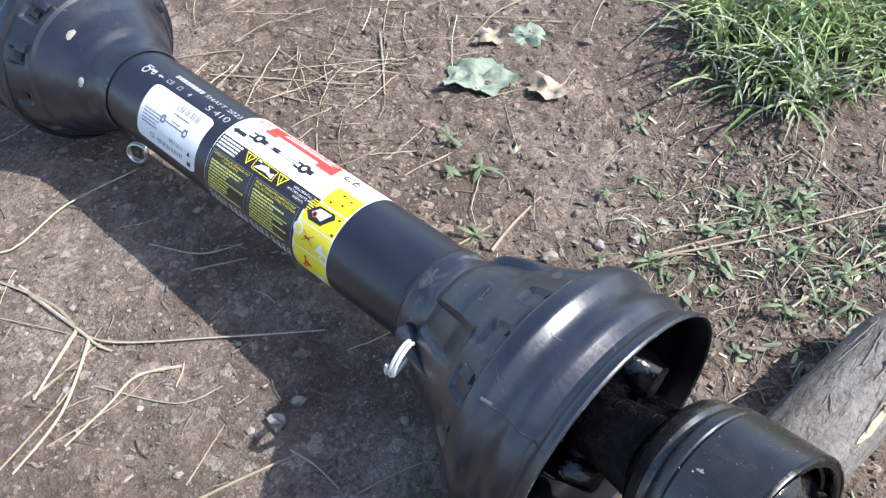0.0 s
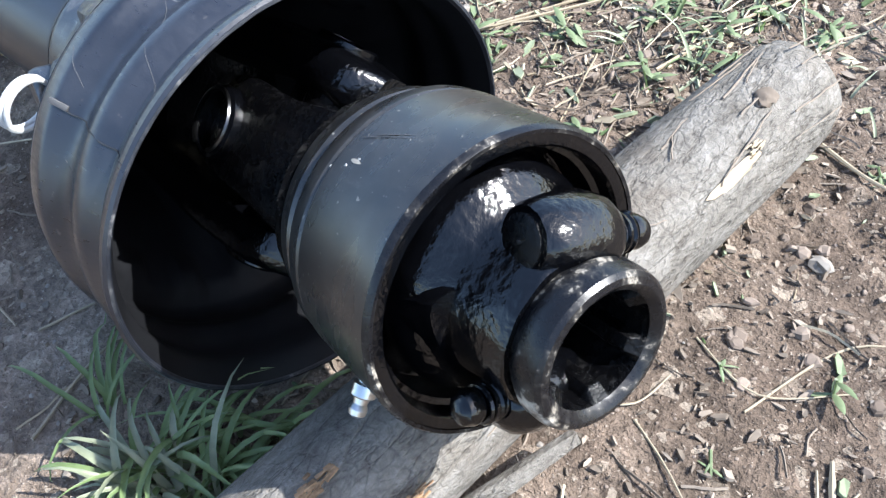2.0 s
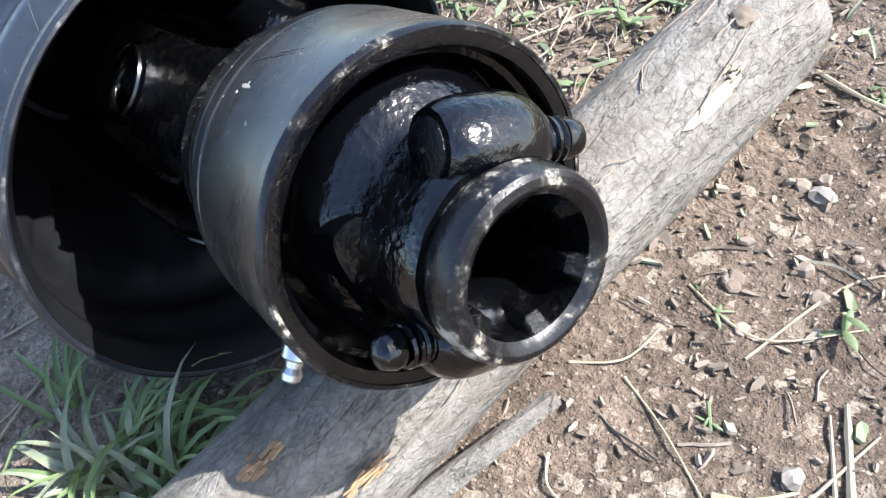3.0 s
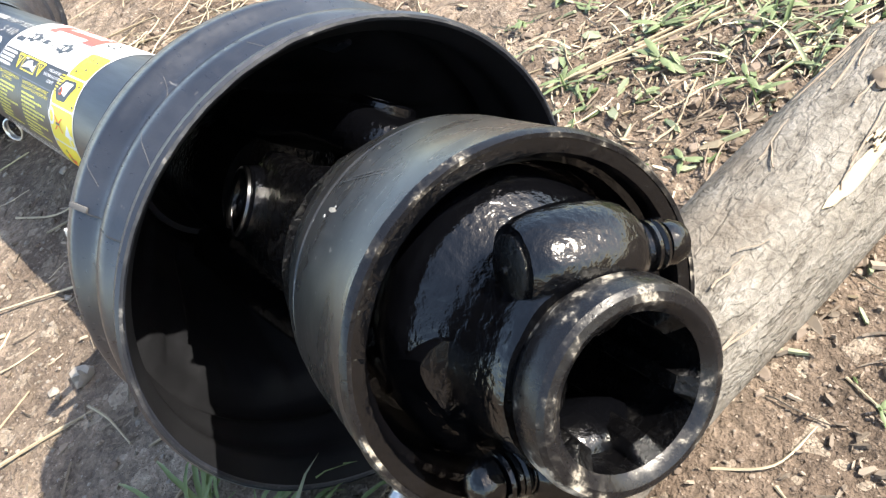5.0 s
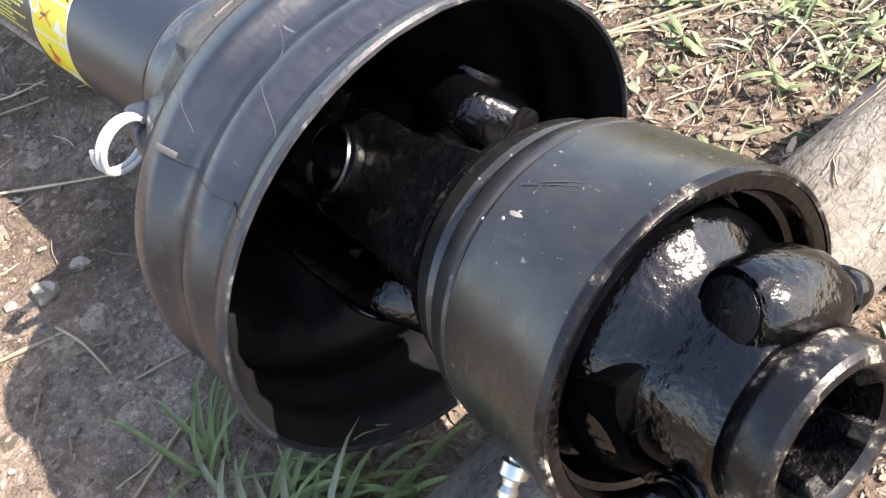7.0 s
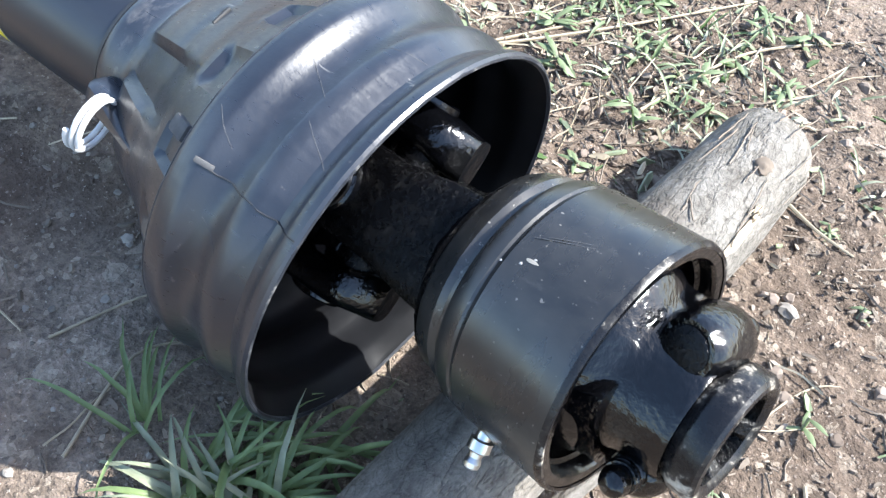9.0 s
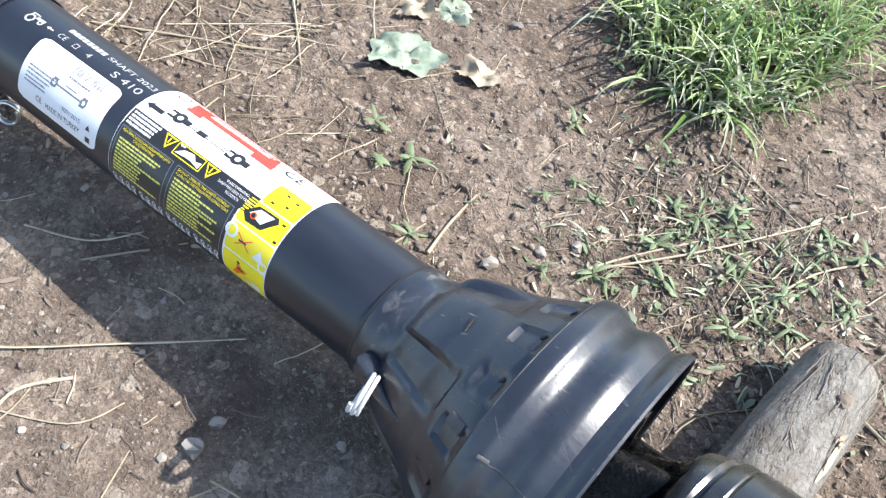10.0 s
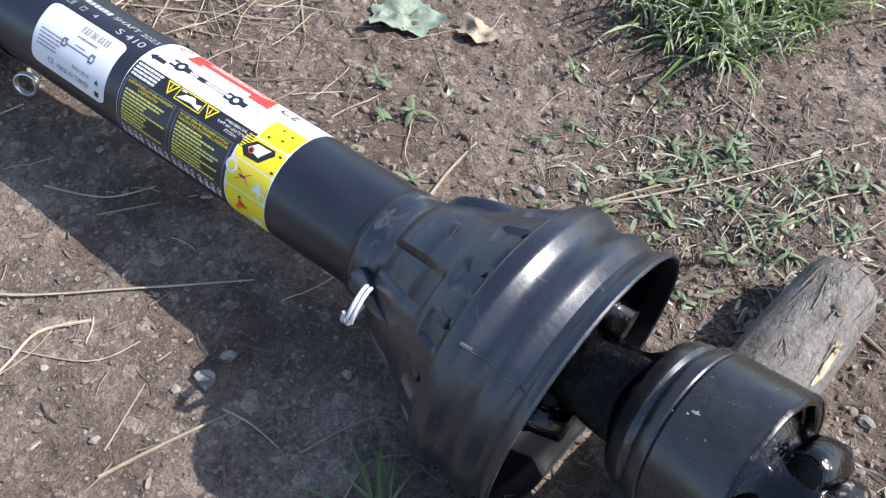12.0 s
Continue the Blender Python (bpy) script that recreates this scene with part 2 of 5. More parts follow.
LEAF_GREEN = mat_plain("withered_grey_green_leaf", (0.195, 0.235, 0.175), 0.75, 0.0, 0.35, 110, 0.9, 0.2)
LEAF_TAN = mat_plain("dead_tan_leaf", (0.30, 0.25, 0.18), 0.8, 0.0, 0.25, 80, 0.5, 0.2)
RAW_WOOD = mat_plain("fresh_split_wood", (0.34, 0.275, 0.19), 0.75, 0.0, 0.2, 150, 0.5, 0.2)
ROT_WOOD = mat_plain("crumbling_brown_wood", (0.26, 0.165, 0.095), 0.9, 0.0, 0.4, 220, 0.9, 0.2)


# ---- mesh helpers ----
def finish(name, bm, material, parent=None, label="", smooth=True, angle=0.6):
    me = bpy.data.meshes.new(name)
    bm.normal_update()
    bm.to_mesh(me)
    bm.free()
    me.materials.append(material)
    if smooth:
        me.shade_smooth()
        me.set_sharp_from_angle(angle=angle)
    ob = new(name, me)
    if parent:
        ob.parent = parent
    if label:
        ob["label"] = label
    return ob


def part(name, bm, material, parent, label="", smooth=True, angle=0.6):
    return finish(name, bm, material, parent, label, smooth, angle)


def grid_faces(bm, rows, closed=False):
    """Quads between rows of vertices."""
    for a, b in zip(rows, rows[1:]):
        n = len(a)
        for i in range(n if closed else n - 1):
            j = (i + 1) % n
            bm.faces.new((a[i], a[j], b[j], b[i]))


def revolve(bm, profile, m, seg=72, wobble=None, cap=(False, False)):
    """A solid of revolution about the local x axis of m: profile of (x, r)."""
    rows = []
    for x, r in profile:
        row = []
        for k in range(seg):
            a = 2 * math.pi * k / seg
            rr = r * (wobble(x, a) if wobble else 1.0)
            row.append(bm.verts.new(m @ Vector((x, rr * math.cos(a), rr * math.sin(a)))))
        rows.append(row)
    grid_faces(bm, rows, True)
    if cap[0]:
        bm.faces.new(rows[0])
    if cap[1]:
        bm.faces.new(rows[-1][::-1])
    return rows


def fix(bm):
    bmesh.ops.recalc_face_normals(bm, faces=bm.faces)
    return bm


def along(p, direction, up=(0, 0, 1)):
    """A matrix at p whose x axis runs along direction."""
    x = Vector(direction).normalized()
    y = Vector(up).cross(x)
    if y.length < 1e-4:
        y = Vector((0, 1, 0))
    y.normalize()
    z = x.cross(y)
    m = Matrix((x, y, z)).transposed().to_4x4()
    m.translation = p
    return m


def tube_along(bm, points, radius, seg=8, taper=None, closed=False):
    """A round rod through points."""
    pts = [Vector(p) for p in points]
    rows, side = [], None
    n = len(pts)
    for i, p in enumerate(pts):
        d = (pts[(i + 1) % n] - pts[i - 1]) if closed else (pts[min(i + 1, n - 1)] - pts[max(i - 1, 0)])
        d.normalize()
        if side is None:
            side = d.orthogonal().normalized()
        side = (side - side.dot(d) * d).normalized()
        other = d.cross(side)
        r = radius * (taper(i / (n - 1)) if taper else 1.0)
        rows.append([bm.verts.new(p + r * (math.cos(2 * math.pi * k / seg) * side + math.sin(2 * math.pi * k / seg) * other)) for k in range(seg)])
    if closed:
        rows.append(rows[0])
    grid_faces(bm, rows, True)
    if not closed:
        bm.faces.new(rows[0][::-1])
        bm.faces.new(rows[-1])


def smoothstep(a, b, x):
    t = min(1.0, max(0.0, (x - a) / (b - a)))
    return t * t * (3 - 2 * t)


def lerp_table(table, x):
    for (x0, y0), (x1, y1) in zip(table, table[1:]):
        if x <= x1:
            return y0 + (y1 - y0) * max(0.0, (x - x0) / (x1 - x0))
    return table[-1][1]


# ---- ground ----
def ground_height(x, y):
    p = Vector((x, y, 0))
    h = 0.006 * noise.noise(p * 4.0) + 0.0032 * noise.noise(p * 17.0 + Vector((7, 3, 1)))
    lumpy = 0.55 + 1.35 * smoothstep(0.05, 0.2, y) + 0.35 * smoothstep(0.5, 0.62, x)
    h += lumpy * (0.0034 * (0.35 - abs(noise.noise(p * 34.0))) + 0.0022 * noise.noise(p * 62.0) + 0.0020 * (0.3 - abs(noise.noise(p * 105.0 + Vector((3, 9, 2))))) + 0.0011 * noise.noise(p * 190.0))
    near = smoothstep(0.9, 0.3, abs(x - 0.3)) * smoothstep(0.9, 0.35, abs(y))
    # soil raised under the tube, added to hide a sunlit strip along it
    shade_ridge = 0.0105 * smoothstep(0.055, 0.022, abs(y + 0.003)) * smoothstep(0.0, 0.08, x) * smoothstep(0.42, 0.36, x)
    # the hollow that the wide guard has pressed into the soil
    hollow = 0.0125 * smoothstep(0.088, 0.045, abs(x - 0.505)) * smoothstep(0.105, 0.045, abs(y + 0.010))
    return shade_ridge - hollow + h * (0.7 + 0.3 * (1 - near)) - 0.001


def build_ground():
    def stops(lo, hi, step):
        mid = list(np.arange(lo, hi + step / 2, step))
        out, d = [], step
        while d < 120:
            d *= 1.45
            out.append(d)
        lowers = [lo - sum(out[: i + 1]) for i in range(len(out))][::-1]
        return lowers + mid + [hi + sum(out[: i + 1]) for i in range(len(out))]

    xs, ys = stops(-0.55, 0.86, 0.0031), stops(-0.36, 0.80, 0.0031)
    verts = [(x, y, ground_height(x, y) if -0.56 < x < 0.87 and -0.37 < y < 0.81 else 0.0) for y in ys for x in xs]
    n = len(xs)
    faces = [(j * n + i, j * n + i + 1, j * n + n + i + 1, j * n + n + i) for j in range(len(ys) - 1) for i in range(n - 1)]
    me = bpy.data.meshes.new("ground")
    me.from_pydata(verts, [], faces)
    me.materials.append(SOIL)
    me.shade_smooth()
    tagged(new("ground", me), "trodden brown bare soil with grit and crumbs", "ground", kind="structure")


build_ground()

# ---- the drive shaft ----
H = 0.090          # height of the shield tube's axis
R = 0.040          # radius of the shield tube
shaft = tagged(new("drive_shaft"), "black tractor drive shaft with plastic guard cones lying on soil", "drive shaft")
shaft.location = (0.18, 0, 0)
LIFT = Matrix.Translation((-0.18, 0, 0))
AXIS = LIFT @ Matrix.Translation((0, 0, H))


def build_tube():
    bm = bmesh.new()
    prof = [(-0.012, R), (0.0, R), (0.08, R), (0.16, R), (0.24, R), (0.32, R), (0.386, R), (0.386, R - 0.003), (-0.012, R - 0.003), (-0.012, R)]
    revolve(bm, prof, AXIS, 96)
    return part("shield_tube", fix(bm), TUBE, shaft, "satin black plastic tube")


tube = build_tube()

# bell profile: distance from the collar's edge, radius
BELL = [(0.0, 0.0412), (0.003, 0.0425), (0.018, 0.0435), (0.026, 0.0460), (0.034, 0.0515), (0.044, 0.0560), (0.056, 0.0605), (0.064, 0.0655), (0.0735, 0.0710), (0.0755, 0.0745), (0.080, 0.0770), (0.088, 0.0815), (0.096, 0.0855), (0.0998, 0.0868), (0.1004, 0.0912), (0.1020, 0.0925), (0.1080, 0.0938), (0.1115, 0.0942), (0.1130, 0.0938), (0.1165, 0.0915), (0.1205, 0.0893), (0.1245, 0.0889), (0.129, 0.0905), (0.1335, 0.0928), (0.138, 0.0931), (0.1425, 0.0914), (0.147, 0.0900), (0.1505, 0.0912), (0.1545, 0.0945), (0.1585, 0.0956)]
BELL_X = [x for x, _ in BELL]


def bell_radius(x, deg, egg):
    """Radius of the guard's outer skin at x metres from its collar."""
    r = lerp_table(BELL, x)
    a = deg % 360
    # raised pads with slanting flanks round the neck of the near guard
    if egg and 0.020 < x < 0.076:
        pad = abs((a - 97 + 30) % 60 - 30)
        r += 0.0056 * smoothstep(21.5, 17.5, pad) * smoothstep(0.022, 0.030, x) * (1 - 0.6 * smoothstep(0.050, 0.072, x)) * smoothstep(0.0755, 0.0735, x)
    # shallow windows round the wide band
    gap = abs((a - 90 + 11.5) % 23 - 11.5) if egg else abs((a - 2.5 + 15) % 30 - 15)
    if 0.078 < x < 0.099:
        r -= 0.0034 * smoothstep(5.8, 4.4, gap) * smoothstep(0.079, 0.0845, x) * smoothstep(0.0985, 0.0965, x)
    # the wide end is pressed a little out of round
    if egg:
        r += smoothstep(0.03, 0.075, x) * (0.0014 + 0.0028 * math.cos(2 * radians(a - 132)))
    return min(r, (0.0945 if egg else 0.0905) / max(0.2, -math.sin(radians(a)))) if 225 < a < 315 else r


def build_bell(egg, skin):
    bm = bmesh.new()
    xs = []
    for a, b in zip(BELL_X, BELL_X[1:]):
        k = max(1, round((b - a) / 0.0022))
        xs += [a + (b - a) * i / k for i in range(k)]
    xs.append(BELL_X[-1])
    seg = 180
    rows = []
    for x in xs:
        rows.append([bm.verts.new((x, bell_radius(x, d, egg) * math.cos(radians(d)), bell_radius(x, d, egg) * math.sin(radians(d)))) for d in np.arange(seg) * 360 / seg])
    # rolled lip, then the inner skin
    lip = xs[-1]
    for dx, dr in ((0.0012, -0.0008), (0.0014, -0.002), (0.0004, -0.003)):
        rows.append([bm.verts.new((v.co.x + dx, v.co.y * (1 + dr / 0.097), v.co.z * (1 + dr / 0.097))) for v in rows[len(xs) - 1]])
    if skin == "outer":
        grid_faces(bm, rows, True)
        return fix(bm)
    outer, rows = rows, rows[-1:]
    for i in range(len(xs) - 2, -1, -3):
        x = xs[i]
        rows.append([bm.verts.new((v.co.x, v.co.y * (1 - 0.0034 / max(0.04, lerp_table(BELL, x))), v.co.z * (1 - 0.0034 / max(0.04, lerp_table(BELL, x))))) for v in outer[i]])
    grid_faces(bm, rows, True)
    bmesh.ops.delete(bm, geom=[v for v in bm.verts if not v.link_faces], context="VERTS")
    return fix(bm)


# the near guard sags a little to one side on its bearing
NEAR = AXIS @ Matrix.Translation((0.379, -0.001, 0)) @ pose(0, 0, 0, 0, 1.0, -2.9)
FAR = AXIS @ Matrix.Translation((-0.005, 0, 0)) @ pose(0, 0, 0, 0, 0, 180)


def on_bell(x, deg, lift=0.0, egg=True):
    r = bell_radius(x, deg, egg) + lift
    return Vector((x, r * math.cos(radians(deg)), r * math.sin(radians(deg))))


def place(bm, m):
    bmesh.ops.transform(bm, matrix=m, verts=bm.verts)
    return bm


def blob(size, seg=2, rough=0.0, seed=0):
    bm = bmesh.new()
    bmesh.ops.create_icosphere(bm, subdivisions=seg, radius=1.0)
    for v in bm.verts:
        k = 1 + rough * noise.noise(v.co * 1.7 + Vector((seed, 2 * seed, 0)))
        v.co = Vector((v.co.x * size[0], v.co.y * size[1], v.co.z * size[2])) * k
    return bm


def rounded_box(size, bevel):
    bm = bmesh.new()
    bmesh.ops.create_cube(bm, size=1.0)
    bmesh.ops.scale(bm, vec=size, verts=bm.verts)
    bmesh.ops.bevel(bm, geom=bm.edges[:], offset=bevel, segments=2, profile=0.6, affect="EDGES")
    return bm


def frame_on_bell(x, deg, egg=True):
    """Axes on the skin: x along the shaft, z outward."""
    p, q = on_bell(x, deg, 0, egg), on_bell(x + 0.006, deg, 0, egg)
    t = (q - p).normalized()
    out = Vector((0, math.cos(radians(deg)), math.sin(radians(deg))))
    m = along(p, t, out)
    return m


def wire_ring(centre, normal, radius, wire, turns, pitch):
    bm = bmesh.new()
    m = along(centre, normal)
    pts = []
    for i in range(int(28 * turns) + 1):
        a = 2 * math.pi * i / 28
        pts.append(m @ Vector((pitch * (i / 28 - turns / 2), radius * math.cos(a), radius * math.sin(a))))
    tube_along(bm, pts, wire, 8)
    return fix(bm)


def build_guard(base, egg, ring_at, ring_normal, label):
    cone = part("guard_cone", place(build_bell(egg, "outer"), base), PLASTIC, shaft, label, angle=0.5)
    # inner skin: same plastic, with the bell's inner shade put into its colour
    part("inner_skin", place(build_bell(egg, "inner"), base), INNER, cone, "black inside of the guard, its shade put into the colour", angle=0.9)
    # lug that carries the wire ring
    lug_deg = 155 if egg else 205
    bm = bmesh.new()
    rows = []
    for i in range(15):
        f = i / 14
        x = 0.0125 + 0.050 * f
        foot = bell_radius(x, lug_deg, egg) - 0.004
        top = max(foot + 0.003, 0.0575 + 0.0125 * f)
        if i == 0:
            top -= 0.003
        half = (0.0058 - 0.0036 * smoothstep(0.1, 0.75, f)) * (0.75 if i == 0 else 1.0)
        row = []
        for k in range(12):
            q = 2 * math.pi * k / 12
            c, sn = math.cos(q), math.sin(q)
            row.append(bm.verts.new((x, (foot + top) / 2 + (top - foot) / 2 * math.copysign(abs(c) ** 0.5, c), half * math.copysign(abs(sn) ** 0.5, sn))))
        rows.append(row)
    grid_faces(bm, rows, True)
    bm.faces.new(rows[0][::-1])
    bm.faces.new(rows[-1])
    fix(bm)
    f = pose(0, 0, 0, lug_deg, 0, 0)
    part("lug", place(bm, base @ f), PLASTIC, cone)
    part("wire_ring", wire_ring(ring_at, ring_normal, 0.0124 if egg else 0.0098, 0.0013, 2.1, 0.0030), WIRE if egg else ZINC, cone, "white coated double wire ring" if egg else "zinc wire ring")
    return cone


near_cone = build_guard(NEAR, True, LIFT @ Vector((0.4081, -0.0639, 0.1147)), (-0.959, -0.183, 0.218), "scuffed black plastic bell guard with wavy flared mouth")
far_cone = build_guard(FAR, False, LIFT @ Vector((-0.016, -0.029, 0.029)), (0.5, -0.8, 0.2), "dusty black plastic bell guard with windows round its rim")

# button, tab and moulding seam on the near guard
bm = rounded_box((0.013, 0.0075, 0.004), 0.0018)
part("button", place(bm, NEAR @ frame_on_bell(0.0905, 130.5)), SCUFF, near_cone, "scuffed grey moulded button")
bm = rounded_box((0.0075, 0.0022, 0.0014), 0.0006)
part("tab", place(bm, NEAR @ frame_on_bell(0.1135, 131.5)), SCUFF, near_cone, "pale scuffed tab")
bm = bmesh.new()
tube_along(bm, [NEAR @ on_bell(0.115 + 0.0435 * i / 14, 132 + 0.25 * math.sin(i * 1.7), 0.0) for i in range(15)], 0.00032, 6)
part("moulding_seam", fix(bm), DARK, near_cone)
for x, lift, thick in ((0.1012, -0.0001, 0.00055), (0.1592, -0.0016, 0.0010)):
    bm = bmesh.new()
    tube_along(bm, [NEAR @ on_bell(x, d, lift + 0.0003 * noise.noise(Vector((d * 0.3, x * 90, 0)))) for d in range(0, 360, 2)], thick, 6, closed=True)
    part("worn_edge", fix(bm), RUBBED, near_cone, "edge rubbed pale in places")
bm = bmesh.new()
revolve(bm, [(-0.0017, 0.0385), (-0.0017, 0.0413), (0.0004, 0.0416), (0.0004, 0.0385)], NEAR, 96)
part("gap", fix(bm), DARK, near_cone, "dark gap where the collar meets the tube")
bm = rounded_box((0.0125, 0.012, 0.005), 0.0012)
part("catch", place(bm, NEAR @ frame_on_bell(0.084, 40)), PLASTIC, near_cone)
bm = rounded_box((0.022, 0.006, 0.005), 0.0014)
for v in bm.verts:
    v.co.z *= 0.35 if v.co.x < 0 else 1.0
part("rib", place(bm, NEAR @ frame_on_bell(0.086, 155)), PLASTIC, near_cone)
# pits and slots: dark blocks on the skin in place of shade inside them
for x, deg in ((0.0955, 63), (0.0955, 86), (0.0950, 109)):
    bm = rounded_box((0.0062, 0.0060, 0.0020), 0.0006)
    for v in bm.verts:
        v.co.y *= 0.25 if v.co.x > 0 else 1.0
    part("pit", place(bm, NEAR @ frame_on_bell(x, deg)), DARK, near_cone, "dark wedge-shaped block standing for a shaded pit")
for deg in (37, 97):
    bm = rounded_box((0.0024, 0.0105, 0.0022), 0.0007)
    for v in bm.verts:
        v.co.x *= 0.4 if v.co.y < 0 else 1.0
    part("slot", place(bm, NEAR @ frame_on_bell(0.0575, deg) @ pose(0, 0, 0, 0, 0, 14)), DARK, near_cone, "dark narrow bar standing for a shaded slot")
# holes of the far band: dark blocks in place of their inner shade
for k in range(6):
    bm = rounded_box((0.0085, 0.0100, 0.0030), 0.0008)
    part("window_hole", place(bm, FAR @ frame_on_bell(0.0885, 2.5 + 30 * k + (0 if k % 2 else 2), False)), DARK, far_cone, "dark block standing for a shaded hole in the moulded band")
for k in range(5):
    a = 40 + 31 * k
    bm = rounded_box((0.011, 0.009, 0.010), 0.002)
    part("catch", place(bm, FAR @ frame_on_bell(0.083, a, False)), PLASTIC, far_cone)
for x, a, s in ((0.055, 66, (0.0035, 0.006, 0.0008)), (0.03, 30, (0.003, 0.0045, 0.0008))):
    part("paint_spot", place(blob(s, 2, 0.3, a), FAR @ frame_on_bell(x, a, False)), CHALK, far_cone, "pale paint spot")

for x0, d0, x1, d1 in ((0.117, 100, 0.135, 107), (0.130, 88, 0.146, 83), (0.106, 120, 0.118, 126), (0.135, 112, 0.150, 118), (0.120, 142, 0.132, 146)):
    bm = bmesh.new()
    tube_along(bm, [NEAR @ on_bell(x0 + (x1 - x0) * i / 9, d0 + (d1 - d0) * i / 9, 0.0) for i in range(10)], 0.00010, 5)
    part("scratch", fix(bm), SCUFF, near_cone, "fine pale scratch")

# ---- the drum and joints, bent a little upward from the tube's line ----
D2 = Vector((0.962, -0.159, 0.22)).normalized()
J = Vector((0.48, 0.005, 0.09))
U2 = Vector((0, 0, 1)).cross(D2).normalized()
V2 = D2.cross(U2)
BENT = LIFT @ Matrix((D2, U2, V2)).transposed().to_4x4()
BENT.translation = LIFT @ J


def build_drum():
    bm = bmesh.new()
    prof = [(0.100, 0.0), (0.100, 0.030), (0.102, 0.0425), (0.106, 0.0450), (0.1125, 0.0462), (0.1150, 0.0448), (0.1165, 0.0448), (0.1185, 0.0482), (0.1215, 0.0496), (0.126, 0.0498), (0.127, 0.0492), (0.129, 0.0504), (0.150, 0.0510), (0.1675, 0.0516), (0.1695, 0.0514), (0.1705, 0.0505)]
    revolve(bm, prof, BENT, 120)
    bmesh.ops.remove_doubles(bm, verts=bm.verts, dist=1e-6)
    return part("clutch_drum", fix(bm), DRUM, shaft, "semi-gloss black painted steel drum, scratched at its rim", angle=0.5)


drum = build_drum()
bm = bmesh.new()
revolve(bm, [(0.1705, 0.0505), (0.1706, 0.0480), (0.1702, 0.0458), (0.1690, 0.0450), (0.164, 0.0446), (0.163, 0.0428), (0.150, 0.0425), (0.149, 0.0405), (0.132, 0.040), (0.130, 0.0005)], BENT, 120, lambda x, a: 1 + 0.006 * noise.noise(Vector((5 * math.cos(a), 5 * math.sin(a), x * 200))) * smoothstep(0.049, 0.046, 0.0475))
part("cavity", fix(bm), ENAMEL, drum, "stepped black cavity of the drum", angle=0.5)
bm = bmesh.new()
revolve(bm, [(0.1688, 0.0518), (0.1702, 0.0514), (0.1711, 0.0507), (0.1709, 0.0495)], BENT, 120, lambda x, a: 1 + 0.004 * noise.noise(Vector((6 * math.cos(a), 6 * math.sin(a), x * 300))))
part("worn_rim", fix(bm), WORN, drum, "rim with paint worn to pale metal")


def drum_point(s, deg, r):
    return BENT @ Vector((s, r * math.cos(radians(deg)), r * math.sin(radians(deg))))


def on_drum(s, deg, r):
    out = V2 * math.sin(radians(deg)) + U2 * math.cos(radians(deg))
    return along(drum_point(s, deg, r), D2, out)


# chipped paint and a few specks on the drum
for s, deg, size, seed in ((0.1395, 112, (0.0046, 0.0013, 0.0002), 3), (0.1425, 110.5, (0.0028, 0.0011, 0.0002), 5), (0.1345, 115, (0.0007, 0.0006, 0.0002), 7), (0.1275, 118, (0.0004, 0.0004, 0.0002), 9), (0.1465, 108, (0.0013, 0.0004, 0.0002), 4), (0.1380, 111, (0.0010, 0.0005, 0.0002), 8)):
    part("paint_chip", place(blob(size, 2, 0.6, seed), on_drum(s, deg, 0.0505 if s > 0.128 else 0.0497)), CHALK if size[0] > 0.001 else INK_WHITE, drum, "pale chip in the paint")
for s0, d0, s1, d1 in ((0.132, 104, 0.160, 90), (0.136, 101, 0.152, 92)):
    bm = bmesh.new()
    tube_along(bm, [drum_point(s0 + (s1 - s0) * i / 12, d0 + (d1 - d0) * i / 12, 0.0509) for i in range(13)], 0.00013, 5)
    part("scratch", fix(bm), SCUFF, drum)

# grease nipple under the drum
nip = LIFT @ Vector((0.6115, -0.0600, 0.0945))
bm = bmesh.new()
revolve(bm, [(-0.004, 0.0), (-0.004, 0.0030), (0.003, 0.0030), (0.0035, 0.0046), (0.0075, 0.0046), (0.0085, 0.0030), (0.0105, 0.0026), (0.0125, 0.0034), (0.0145, 0.0030), (0.0155, 0.0014), (0.0155, 0.0)], along(nip, (0.15, -0.75, -0.62)), 18)
part("grease_nipple", fix(bm), ZINC, drum, "zinc plated grease nipple", angle=0.5)


# ---- universal joint inside the near guard ----
JOINT = 0.042   # its centre along the bent line


def ear(base, s0, s1, deg, reach, width, thick, tip):
    """One fork arm: a slab with a rounded end, from s0 to past the joint at s1."""
    bm = bmesh.new()
    rows = []
    steps = 16
    for i in range(steps + 1):
        f = i / steps
        s = s0 + (s1 - s0) * f
        w = width * (1.25 - 0.25 * smoothstep(0, 0.5, f)) * (math.sqrt(max(0.0, 1 - ((f - 0.78) / 0.235) ** 2)) if f > 0.78 else 1.0) + 0.0012
        mid = reach * (0.8 + 0.2 * smoothstep(0.0, 0.55, f)) - tip * smoothstep(0.75, 1.0, f)
        row = []
        for k in range(20):
            a = 2 * math.pi * k / 20
            c, sn = math.cos(a), math.sin(a)
            y = thick * 0.5 * math.copysign(abs(c) ** 0.55, c)
            z = w * math.copysign(abs(sn) ** 0.6, sn)
            row.append(bm.verts.new((s, mid + y, z)))
        rows.append(row)
    grid_faces(bm, rows, True)
    bm.faces.new(rows[0][::-1])
    bm.faces.new(rows[-1])
    return place(fix(bm), base @ pose(0, 0, 0, deg, 0, 0))


